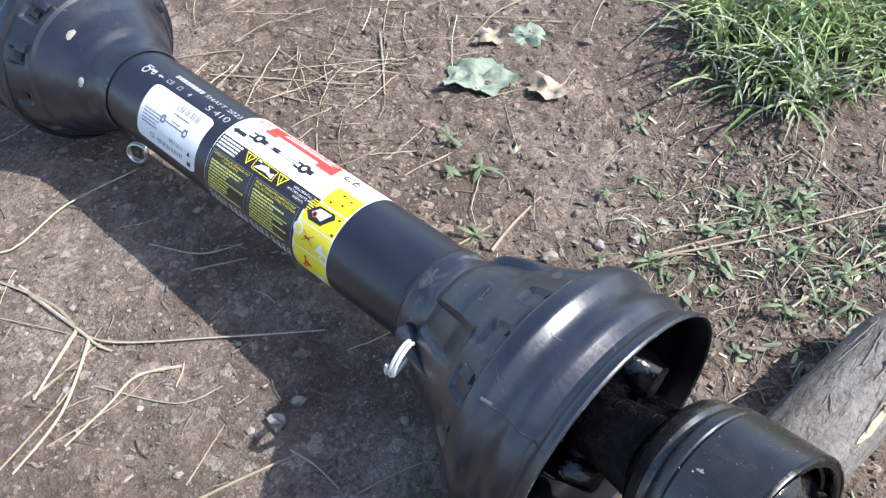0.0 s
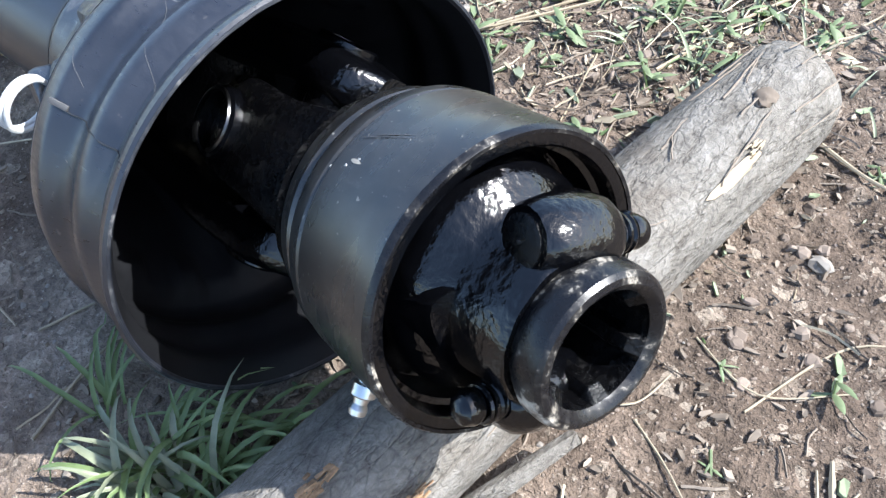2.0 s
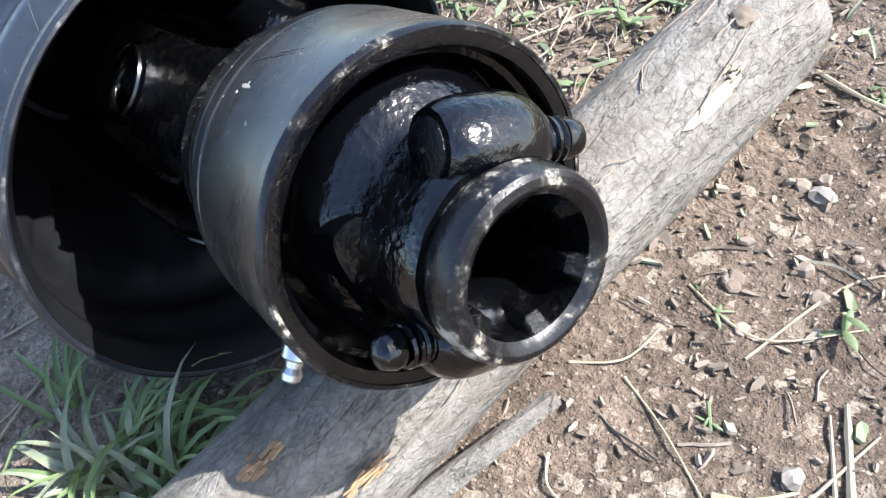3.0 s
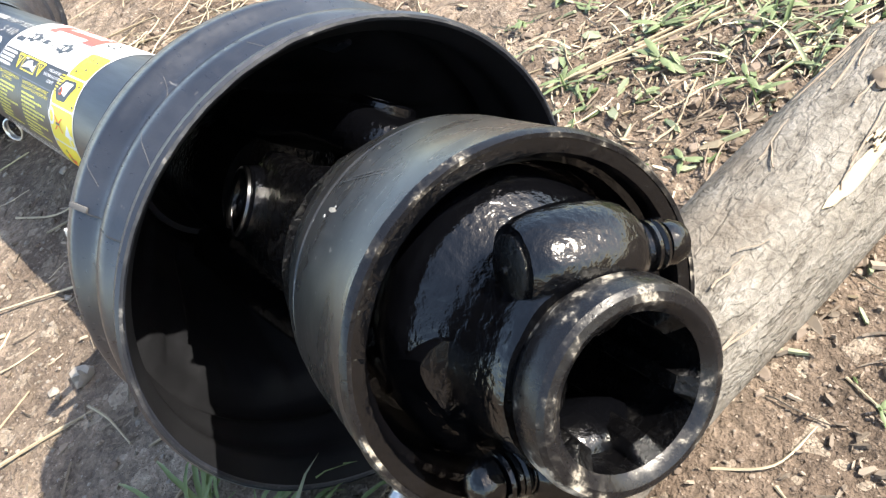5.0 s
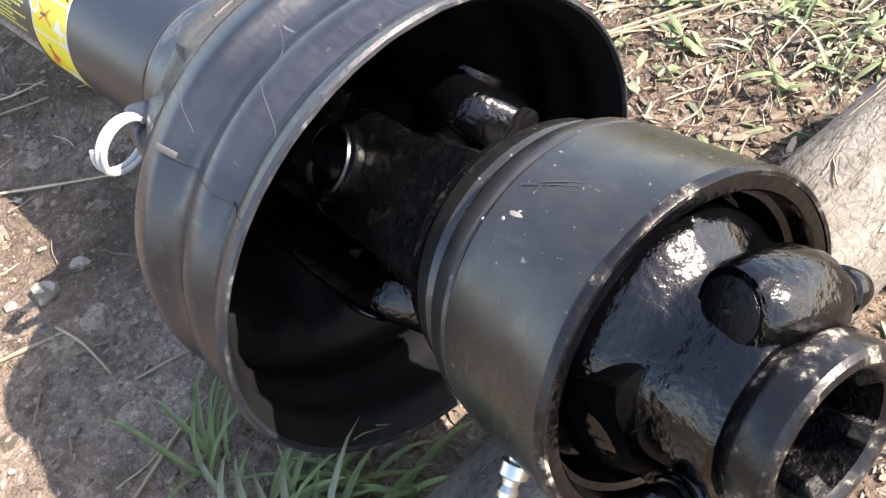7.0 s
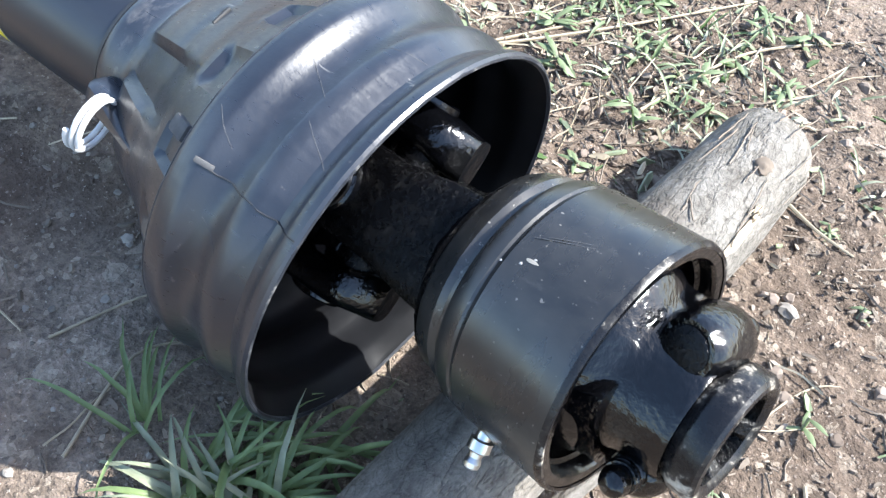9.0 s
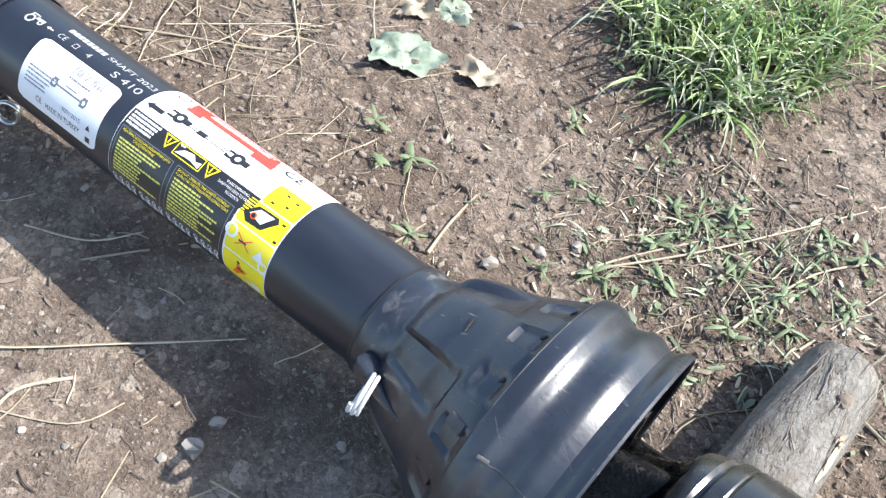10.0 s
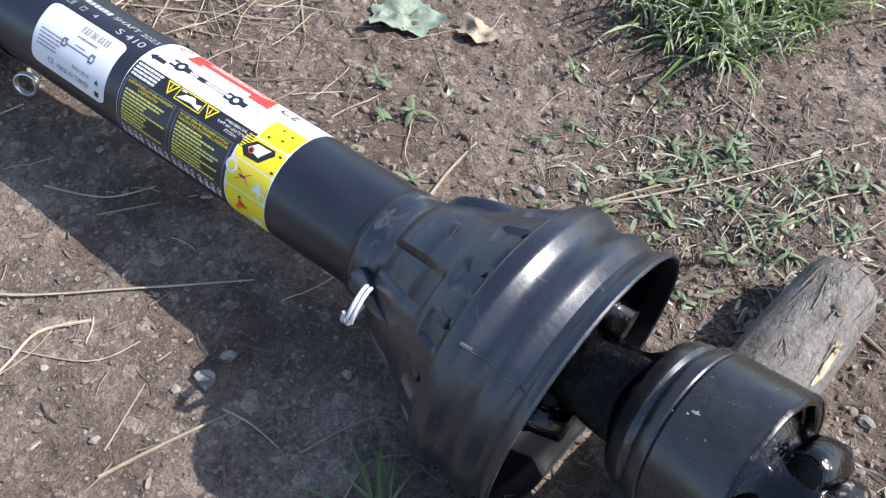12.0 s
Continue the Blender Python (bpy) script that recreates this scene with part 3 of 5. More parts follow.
def cap(base, s, deg, r0, r1, radius, dish=0.0016):
    bm = bmesh.new()
    h = r1 - r0
    revolve(bm, [(0, 0), (0, radius), (h - 0.001, radius), (h, radius - 0.001), (h, radius * 0.82), (h - dish, radius * 0.78), (h - dish, 0.0)], along((s, 0, r0), (0, 0, 1), (1, 0, 0)), 32)
    return place(fix(bm), base @ pose(0, 0, 0, deg - 90, 0, 0))


# fork of the drum side
bm = bmesh.new()
revolve(bm, [(0.058, 0.0), (0.058, 0.014), (0.066, 0.019), (0.076, 0.0232), (0.086, 0.0272), (0.096, 0.0345), (0.104, 0.0445), (0.104, 0.0)], BENT, 64, lambda x, a: 1 + 0.05 * math.cos(2 * (a - radians(132))) + 0.02 * noise.noise(Vector((9 * math.cos(a), 9 * math.sin(a), x * 120))))
drum_fork = part("drum_fork", fix(bm), GREASY, shaft, "rough greasy black cast fork")
for deg in (132, 312):
    part("fork_arm", ear(BENT, 0.100, JOINT - 0.022, deg, 0.0325, 0.019, 0.018, 0.004), GREASY, drum_fork)
    part("bearing_cap", cap(BENT, JOINT, deg, 0.020, 0.0455, 0.0140, 0.006), ENAMEL, drum_fork, "round black bearing cap")
    bm = bmesh.new()
    m = along((JOINT, 0, 0.0462), (0, 0, 1), (1, 0, 0))
    tube_along(bm, [BENT @ pose(0, 0, 0, deg - 90, 0, 0) @ m @ Vector((0, 0.0122 * math.cos(q), 0.0122 * math.sin(q))) for q in np.linspace(0.5, 2 * math.pi - 0.5, 30)], 0.0010, 6)
    part("circlip", fix(bm), STEEL, drum_fork, "oily steel snap ring")
# fork of the tube side
TS = AXIS @ Matrix.Translation((0.5, 0, 0))
bm = bmesh.new()
revolve(bm, [(-0.125, 0.028), (-0.085, 0.030), (-0.055, 0.033), (-0.045, 0.030), (-0.042, 0.0)], TS, 48)
tube_fork = part("tube_fork", fix(bm), ENAMEL, shaft, "glossy black cast fork inside the guard")
for deg in (40, 220):
    part("fork_arm", ear(TS, -0.060, 0.040, deg, 0.038, 0.022, 0.022, 0.003), ENAMEL, tube_fork)
    part("bearing_cap", cap(TS, 0.008, deg, 0.020, 0.0515, 0.0135), ENAMEL, tube_fork, "round black bearing cap")
bm = bmesh.new()
for deg in (42, 132):
    a = radians(deg)
    o = BENT @ Vector((JOINT, 0, 0))
    w = (BENT.to_3x3() @ Vector((0, math.cos(a), math.sin(a))))
    revolve(bm, [(-0.034, 0.0), (-0.034, 0.011), (0.034, 0.011), (0.034, 0.0)], along(o, w, D2), 20)
part("cross", fix(bm), GREASY, tube_fork, "greasy black joint cross")

# ---- splined end yoke ----
bm = bmesh.new()
revolve(bm, [(0.140, 0.0200), (0.140, 0.0335), (0.150, 0.0370), (0.157, 0.0385), (0.163, 0.0378), (0.168, 0.0345), (0.1715, 0.0300), (0.175, 0.0278), (0.181, 0.0268), (0.189, 0.0260), (0.196, 0.0258), (0.1975, 0.0250), (0.1975, 0.0200)], BENT, 80, lambda x, a: 1 + 0.05 * math.cos(2 * (a - radians(70))) * smoothstep(0.185, 0.165, x) + 0.03 * noise.noise(Vector((3 * math.cos(a), 3 * math.sin(a), x * 70))))
yoke = part("end_yoke", fix(bm), ENAMEL, shaft, "glossy black cast splined yoke, paint worn at its mouth")


def build_collar(which):
    """The end ring with a splined bore."""
    bm = bmesh.new()
    seg = 144
    outer = [(0.1965, 0.0225), (0.1975, 0.0232), (0.1990, 0.0236), (0.2000, 0.0245), (0.2015, 0.0252), (0.2065, 0.0252), (0.2090, 0.0246), (0.2103, 0.0234), (0.2107, 0.0215), (0.2100, 0.0201)]
    rows = []
    for s, r in outer:
        rows.append([(s, r)] * seg)
    if which == "ring":
        bores = (0.2085,)
    else:
        rows, bores = [], (0.2085, 0.205, 0.195, 0.175, 0.155, 0.135)
    for s in bores:
        row = []
        for k in range(seg):
            tooth = (k * 6 / seg + 0.17) % 1.0
            on = smoothstep(0.30, 0.36, tooth) * smoothstep(0.70, 0.64, tooth)
            row.append((s, 0.0186 - 0.0037 * on * (0.0 if s > 0.2075 else 1.0)))
        rows.append(row)
    vr = [[bm.verts.new((s, r * math.cos(2 * math.pi * k / seg), r * math.sin(2 * math.pi * k / seg))) for k, (s, r) in enumerate(row)] for row in rows]
    grid_faces(bm, vr, True)
    if which != "ring":
        bm.faces.new(vr[-1])
    return place(fix(bm), BENT)


def build_hub():
    bm = bmesh.new()
    revolve(bm, [(0.186, 0.0245), (0.1945, 0.0252), (0.1962, 0.0246), (0.1968, 0.0232)], BENT, 80)
    return fix(bm)


part("splined_collar", build_collar("ring"), WORN, yoke, "end collar worn to bare metal", angle=0.5)
# the bore takes a darker material than the collar ring
part("splined_bore", build_collar("bore"), GREASY, yoke, "dark splined bore", angle=0.5)
part("neck_ring", build_hub(), ENAMEL, yoke)
# two locking pin bosses, half a turn apart
for turn in (0, 180):
    spin = BENT @ pose(0, 0, 0, turn, 0, 0)
    a, b = Vector((0.1862, 0.0002, 0.0282)), Vector((0.188, 0.0255, 0.0135))
    bm = bmesh.new()
    m = along(a, b - a, (1, 0, 0))
    n = (b - a).length
    revolve(bm, [(-0.002, 0.0), (-0.002, 0.0098), (0.0, 0.0110), (0.004, 0.0122), (0.35 * n, 0.0130), (0.6 * n, 0.0132), (0.8 * n, 0.0120), (0.94 * n, 0.0092), (n, 0.0070), (n, 0.0)], m, 40, lambda x, q: 1 + 0.06 * noise.noise(Vector((3 * math.cos(q), 3 * math.sin(q), x * 90))))
    boss = part("pin_boss", place(fix(bm), spin), ENAMEL, yoke, "rounded glossy pin housing")
    bm = bmesh.new()
    revolve(bm, [(-0.0045, 0.0), (-0.0045, 0.0008), (-0.0036, 0.0012), (-0.0034, 0.0070), (-0.0028, 0.0080), (0.0, 0.0080), (0.0, 0.0)], m, 32)
    part("pin_face", place(fix(bm), spin), GREASY, boss, "round dark pin face")
    bm = bmesh.new()
    revolve(bm, [(n - 0.004, 0.0), (n - 0.004, 0.0042), (n + 0.0095, 0.0042), (n + 0.0095, 0.0)], m, 24)
    part("pin", place(fix(bm), spin), ENAMEL, boss)
    bm = bmesh.new()
    pts = []
    for i in range(97):
        q = 2 * math.pi * i / 24
        pts.append(m @ Vector((n - 0.001 + 0.0085 * i / 96, 0.0054 * math.cos(q), 0.0054 * math.sin(q))))
    tube_along(bm, pts, 0.0010, 6)
    part("spring", place(fix(bm), spin), ENAMEL, boss, "coil spring on the pin")
    bm = bmesh.new()
    revolve(bm, [(n + 0.0078, 0.0), (n + 0.0078, 0.0052), (n + 0.0100, 0.0056), (n + 0.0130, 0.0046), (n + 0.0145, 0.0026), (n + 0.0150, 0.0)], m, 28)
    part("pin_head", place(fix(bm), spin), ENAMEL, boss, "domed black pin head")
# webs of the yoke that carry the second joint
for deg in (5, 185):
    part("yoke_arm", ear(BENT, 0.176, 0.132, deg, 0.029, 0.017, 0.014, 0.002), ENAMEL, yoke)

# ---- stickers and print on the tube: x along the shaft, degrees round it (90: top, 180: the side) ----
def wrap(x, deg, r):
    return AXIS @ Vector((x, r * math.cos(radians(deg)), r * math.sin(radians(deg))))


def patch(bm, x0, x1, p0, p1, r, slant=0.0, corner=0.0):
    """A curved rectangle with clipped round corners."""
    n = max(2, int(abs(p1 - p0) / 3) + 1)
    rows = []
    for i in range(n + 1):
        f = i / n
        p = p0 + (p1 - p0) * f
        edge = min(abs(p - p0), abs(p1 - p)) * math.pi / 180 * r
        cut = corner - math.sqrt(max(0.0, corner ** 2 - (corner - edge) ** 2)) if edge < corner else 0.0
        rows.append([bm.verts.new(wrap(x0 + cut + slant * f, p, r)), bm.verts.new(wrap(x1 - cut + slant * f, p, r))])
    grid_faces(bm, rows)


def outline(bm, x0, x1, p0, p1, r, w):
    dp = w / r * 180 / math.pi
    patch(bm, x0, x1, p0, p0 + dp, r)
    patch(bm, x0, x1, p1 - dp, p1, r)
    patch(bm, x0, x0 + w, p0 + dp, p1 - dp, r)
    patch(bm, x1 - w, x1, p0 + dp, p1 - dp, r)


def poly(bm, pts, r):
    """A figure of (x, degrees) corners laid on the tube, cut fine so that it follows the curve."""
    q = bmesh.new()
    k = r * math.pi / 180
    q.faces.new([q.verts.new((x, p * k, 0)) for x, p in pts])
    bmesh.ops.triangulate(q, faces=q.faces[:])
    bmesh.ops.subdivide_edges(q, edges=q.edges[:], cuts=5, use_grid_fill=True)
    made = {v: bm.verts.new(wrap(v.co.x, v.co.y / k, r)) for v in q.verts}
    for f in q.faces:
        bm.faces.new([made[v] for v in f.verts])
    q.free()


def disc(bm, x, p, rad, r, hole=0.0, n=24):
    k = 180 / math.pi / r
    ring = [(math.cos(2 * math.pi * i / n), math.sin(2 * math.pi * i / n)) for i in range(n)]
    if hole:
        rows = [[bm.verts.new(wrap(x + q * c, p + q * s * k, r)) for c, s in ring] for q in (rad, hole)]
        grid_faces(bm, rows, True)
    else:
        poly(bm, [(x + rad * c, p + rad * s * k) for c, s in ring], r)


def outward(bm):
    bm.normal_update()
    for f in bm.faces:
        c = f.calc_center_median() - AXIS.translation
        if f.normal.dot(Vector((0, c.y, c.z))) < 0:
            f.normal_flip()
    return bm


def ink(name, bm, material, parent, label=""):
    return part(name, outward(bm), material, parent, label)


def words(body, x, deg, height, material, parent, width=None, r=0.04055, name="lettering"):
    """Lettering on the tube that starts at x, its foot at deg."""
    cu = bpy.data.curves.new("font", "FONT")
    cu.body, cu.size = body, 1.0
    ob = bpy.data.objects.new("font", cu)
    scene.collection.objects.link(ob)
    bpy.context.view_layer.update()
    me = bpy.data.meshes.new_from_object(ob.evaluated_get(bpy.context.evaluated_depsgraph_get()))
    bpy.data.objects.remove(ob)
    bm = bmesh.new()
    bm.from_mesh(me)
    bpy.data.meshes.remove(me)
    xs = [v.co.x for v in bm.verts]
    lo, hi = min(xs), max(xs)
    sy = height / 0.70
    sx = width / (hi - lo) if width else sy
    for v in bm.verts:
        v.co = wrap(x + (v.co.x - lo) * sx, deg - v.co.y * sy / r * 180 / math.pi, r)
    return ink(name, bm, material, parent)


def lines_of(bm, x0, x1, deg, step, count, thick, r, seed, ragged=0.35):
    """Rows of broken bars, for print too fine to read."""
    rng = random.Random(seed)
    for i in range(count):
        x, end = x0, x1 - (x1 - x0) * ragged * rng.random()
        while x < end:
            w = rng.uniform(0.0012, 0.0042)
            patch(bm, x, min(end, x + w), deg + i * step, deg + i * step + thick, r)
            x += w + 0.0006


# white maker's sticker
bm = bmesh.new()
patch(bm, 0.047, 0.1345, 98, 171, 0.04018, corner=0.006)
white = ink("maker_sticker", bm, PAPER, shaft, "white printed maker's sticker")
bm = bmesh.new()
for i in range(30):
    if i % 7 != 3:
        patch(bm, 0.0885 + i * 0.00105, 0.0885 + i * 0.00105 + (0.0007 if i % 3 else 0.0004), 104, 113, 0.0403)
ink("bar_code", bm, INK_GREY, white, "fine grey vertical bars")
bm = bmesh.new()
lines_of(bm, 0.053, 0.084, 130, 4.2, 5, 1.6, 0.0403, 21, 0.3)
lines_of(bm, 0.090, 0.112, 117, 4, 1, 2.2, 0.0403, 22, 0.0)
ink("fine_print", bm, INK_GREY, white, "grey fine print")
bm = bmesh.new()
patch(bm, 0.083, 0.112, 131, 132.6, 0.0403)
for x in (0.081, 0.113):
    disc(bm, x, 131.5, 0.0034, 0.0403, 0.0018, 14)
    patch(bm, x - 0.002, x + 0.003, 126, 128, 0.0403)
    patch(bm, x - 0.003, x + 0.002, 134.5, 136.5, 0.0403)
patch(bm, 0.092, 0.104, 127, 128, 0.0403)
ink("shaft_drawing", bm, INK_GREY, white, "thin grey drawing of a shaft")
words("9001:2015", 0.096, 152, 0.0032, INK_GREY, white, 0.020, 0.0403)
words("MADE IN TURKEY", 0.079, 163, 0.0042, INK_BLACK, white, 0.038, 0.0403)
words("CE", 0.068, 162, 0.0045, INK_BLACK, white, 0.0065, 0.0403)
bm = bmesh.new()
poly(bm, [(0.1225, 153), (0.1275, 153), (0.125, 147)], 0.0403)
patch(bm, 0.1235, 0.1285, 160, 166, 0.0403)
ink("mark", bm, INK_BLACK, white, "small black marks")

# white print on the tube itself
bm = bmesh.new()
disc(bm, 0.0215, 91.5, 0.0042, 0.0402, 0.0026)
disc(bm, 0.0320, 90.0, 0.0026, 0.0402, 0.0012)
patch(bm, 0.018, 0.026, 82.5, 84, 0.0402)
patch(bm, 0.0185, 0.020, 83, 89, 0.0402)
patch(bm, 0.0255, 0.0345, 85, 89, 0.0402)
poly(bm, [(0.0385, 88.5), (0.042, 85.8), (0.042, 91.2)], 0.0402)
patch(bm, 0.042, 0.046, 87.6, 89.4, 0.0402)
ink("tractor_mark", bm, INK_WHITE, tube, "white printed tractor outline and arrow")
bm = bmesh.new()
for i in range(8):
    patch(bm, 0.052 + 0.0051 * i, 0.0562 + 0.0051 * i, 70.5, 77, 0.0402)
ink("maker_mark", bm, INK_WHITE, tube, "plain white printed bars")
words("SHAFT 2023", 0.096, 77, 0.0046, INK_WHITE, tube, 0.050, 0.0402)
words("CE", 0.052, 91, 0.0046, INK_WHITE, tube, 0.0085, 0.0402)
words("4", 0.0835, 91, 0.0046, INK_WHITE, tube, 0.004, 0.0402)
bm = bmesh.new()
outline(bm, 0.0685, 0.0735, 84.5, 91, 0.0402, 0.0006)
ink("square_mark", bm, INK_WHITE, tube)
words("S 410", 0.112, 92, 0.0060, INK_WHITE, tube, 0.030, 0.0402)

# warning sticker
X0, X1, XB = 0.149, 0.302, 0.2632
bm = bmesh.new()
patch(bm, X0, X1, 34, 205, 0.04018, corner=0.003)
warn = ink("warning_sticker", bm, PAPER, shaft, "warning sticker in white, red, black and yellow")
bm = bmesh.new()
patch(bm, 0.168, 0.250, 44, 64, 0.0403, slant=0.006)
patch(bm, 0.172, 0.186, 64, 70, 0.0403, slant=0.002)
patch(bm, 0.236, 0.256, 64, 71, 0.0403, slant=0.001)
patch(bm, X0, X1, 33, 36, 0.0403)
ink("red_band", bm, RED, warn, "red band with fine white print")
bm = bmesh.new()
lines_of(bm, 0.187, 0.248, 48.2, 4.6, 2, 2.4, 0.0404, 31, 0.15)
ink("white_print", bm, PAPER, warn)
bm = bmesh.new()
lines_of(bm, 0.176, 0.250, 41, 4, 1, 1.6, 0.0404, 31, 0.15)
disc(bm, 0.1605, 54, 0.0052, 0.0403, 0.0038)
disc(bm, 0.1605, 54, 0.0028, 0.0403, 0.0018)
ink("red_print", bm, RED, warn)
bm = bmesh.new()
poly(bm, [(0.1525, 91.5), (0.158, 86.5), (0.158, 96.5)], 0.0403)
patch(bm, 0.158, 0.1685, 88.8, 94.2, 0.0403)
ink("arrow", bm, INK_BLACK, warn, "black arrow")
bm = bmesh.new()
for x in (0.180, 0.236):
    disc(bm, x, 84.5, 0.0052, 0.0403, 0.0022)
    patch(bm, x - 0.010, x - 0.004, 79.5, 82.5, 0.0403)
    patch(bm, x - 0.010, x - 0.004, 87, 90, 0.0403)
    patch(bm, x + 0.004, x + 0.010, 81, 88, 0.0403)
patch(bm, 0.190, 0.228, 83, 84, 0.0403)
patch(bm, 0.190, 0.228, 86, 87, 0.0403)
patch(bm, 0.198, 0.206, 82, 88, 0.0403)
ink("shaft_drawing", bm, INK_BLACK, warn, "grey drawing of a shaft")
bm = bmesh.new()
lines_of(bm, 0.238, 0.260, 71, 3.2, 2, 1.2, 0.0403, 35, 0.2)
ink("fine_print", bm, INK_GREY, warn)
words("CE", 0.263, 64, 0.0085, INK_BLACK, warn, 0.0165, 0.0408)
bm = bmesh.new()
patch(bm, X0 + 0.001, 0.2715, 103.5, 122, 0.0403)
patch(bm, X0 + 0.0005, XB, 122, 205, 0.0403)
ink("black_panel", bm, INK_BLACK, warn, "black warning panel with yellow print")
bm = bmesh.new()
lines_of(bm, 0.152, 0.1815, 105.5, 4.1, 4, 2.5, 0.0404, 41, 0.25)
ink("white_print", bm, PAPER, warn)
for i, (line, w) in enumerate((("WHILE OPERATING", 0.020), ("SHAFT MAY LEAD TO FATAL", 0.030), ("ACCIDENTS", 0.012))):
    words(line, 0.2535 - w / 2, 109.5 + 4.6 * i, 0.0019, PAPER, warn, w, 0.0404)
bm = bmesh.new()
for x in (0.1895, 0.2295):
    poly(bm, [(x - 0.0060, 104.8), (x + 0.0060, 104.8), (x, 119)], 0.0404)
outline(bm, 0.1965, 0.2225, 104.5, 118.5, 0.0404, 0.0007)
ink("yellow_signs", bm, YELLOW, warn, "yellow warning triangles")
for x in (0.1895, 0.2295):
    bm = bmesh.new()
    poly(bm, [(x - 0.0042, 106.3), (x + 0.0042, 106.3), (x, 116)], 0.0405)
    ink("triangle_fill", bm, INK_BLACK, warn)
    bm = bmesh.new()
    patch(bm, x - 0.0005, x + 0.0005, 107.2, 113.0, 0.0406)
    ink("exclamation_mark", bm, YELLOW, warn)
bm = bmesh.new()
poly(bm, [(0.198, 116), (0.204, 109), (0.207, 112), (0.212, 107), (0.216, 112), (0.221, 110), (0.2205, 116.5), (0.212, 114)], 0.0405)
patch(bm, 0.1985, 0.203, 106, 107.5, 0.0405)
ink("pictogram", bm, PAPER, warn, "white pictogram shape")
for k, (x0, x1) in enumerate(((0.1515, 0.2030), (0.2065, 0.2605))):
    bm = bmesh.new()
    outline(bm, x0, x1, 123.5, 174, 0.0404, 0.0006)
    ink("box_line", bm, INK_GREY, warn)
    bm = bmesh.new()
    lines_of(bm, x0 + 0.003, x1 - 0.002, 135, 3.75, 10, 2.0, 0.0404, 51 + k, 0.5)
    ink("yellow_print", bm, YELLOW_INK, warn, "rows of yellow fine print")
words("DO NOT OPERATE THE SHAFTS WITHOUT", 0.209, 128.3, 0.0019, YELLOW, warn, 0.048, 0.0404)
words("FULFILLING THE FOLLOWING CONDITIONS", 0.209, 132.3, 0.0019, YELLOW, warn, 0.049, 0.0404)
words("A\u015eA\u011eIDAK\u0130 KO\u015eULLARI SA\u011eLAMADAN \u015eAFTI", 0.1535, 128.3, 0.0019, YELLOW, warn, 0.047, 0.0404)
words("\u00c7ALI\u015eTIRMAYINIZ", 0.166, 132.3, 0.0019, YELLOW, warn, 0.021, 0.0404)
bm = bmesh.new()
for i in range(4):
    x = 0.154 + 0.0275 * i
    patch(bm, x, x + 0.022, 183, 184, 0.0404)
    patch(bm, x, x + 0.022, 186.5, 187.5, 0.0404)
    for q in (0.001, 0.008, 0.0145, 0.021):
        disc(bm, x + q, 179, 0.0020, 0.0404, 0.0012, 12)
        patch(bm, x + q - 0.001, x + q + 0.001, 182, 189, 0.0404)
ink("white_diagram", bm, PAPER, warn, "white line drawings")
for p0, p1 in ((78.5, 105), (106.5, 131.5), (133, 161), (162.5, 204)):
    bm = bmesh.new()
    patch(bm, XB + 0.0012 if p0 > 100 else XB + 0.009, X1 - 0.0008, p0, p1, 0.0403, corner=0.0015)
    ink("yellow_panel", bm, YELLOW, warn, "yellow pictogram panel")
bm = bmesh.new()
for x, p in ((0.282, 84), (0.291, 86), (0.278, 99), (0.2955, 110), (0.297, 127), (0.288, 95)):
    patch(bm, x, x + 0.0026, p, p + 2.2, 0.0404)
shape = [(0.267, 121), (0.2745, 109.5), (0.291, 108.5), (0.2935, 113), (0.285, 127), (0.272, 128)]
poly(bm, shape, 0.0404)
ink("black_pictogram", bm, INK_BLACK, warn, "black outline pictogram")
bm = bmesh.new()
poly(bm, [(0.2715, 119.5), (0.277, 111.5), (0.289, 111), (0.283, 123)], 0.0405)
disc(bm, 0.2665, 142, 0.0052, 0.0404, 0.0034)
poly(bm, [(0.288, 153), (0.293, 143), (0.2985, 154)], 0.0404)
disc(bm, 0.298, 156, 0.0038, 0.0404, 0.0026)
patch(bm, 0.284, 0.287, 186, 190, 0.0404)
patch(bm, 0.289, 0.297, 184, 194, 0.0404)
ink("white_pictogram", bm, PAPER, warn)
bm = bmesh.new()
disc(bm, 0.2752, 119.8, 0.0024, 0.0406)
for a, b in (((0.2715, 140), (0.284, 152)), ((0.2715, 152), (0.284, 140))):
    poly(bm, [a, (a[0] + 0.0016, a[1]), (b[0] + 0.0016, b[1]), b], 0.0405)
patch(bm, 0.277, 0.281, 172, 181, 0.0404)
poly(bm, [(0.273, 186), (0.276, 179), (0.286, 176), (0.285, 179), (0.279, 183), (0.276, 189)], 0.0405)
ink("red_pictogram", bm, ORANGE, warn, "orange-red crossed pictogram")
bm = bmesh.new()
disc(bm, 0.2752, 119.8, 0.0016, 0.0408)
patch(bm, 0.2745, 0.281, 145.2, 147, 0.0406)
disc(bm, 0.2785, 169.5, 0.0014, 0.0404)
patch(bm, 0.278, 0.2835, 175.5, 177.5, 0.0406)
ink("black_detail", bm, INK_BLACK, warn)

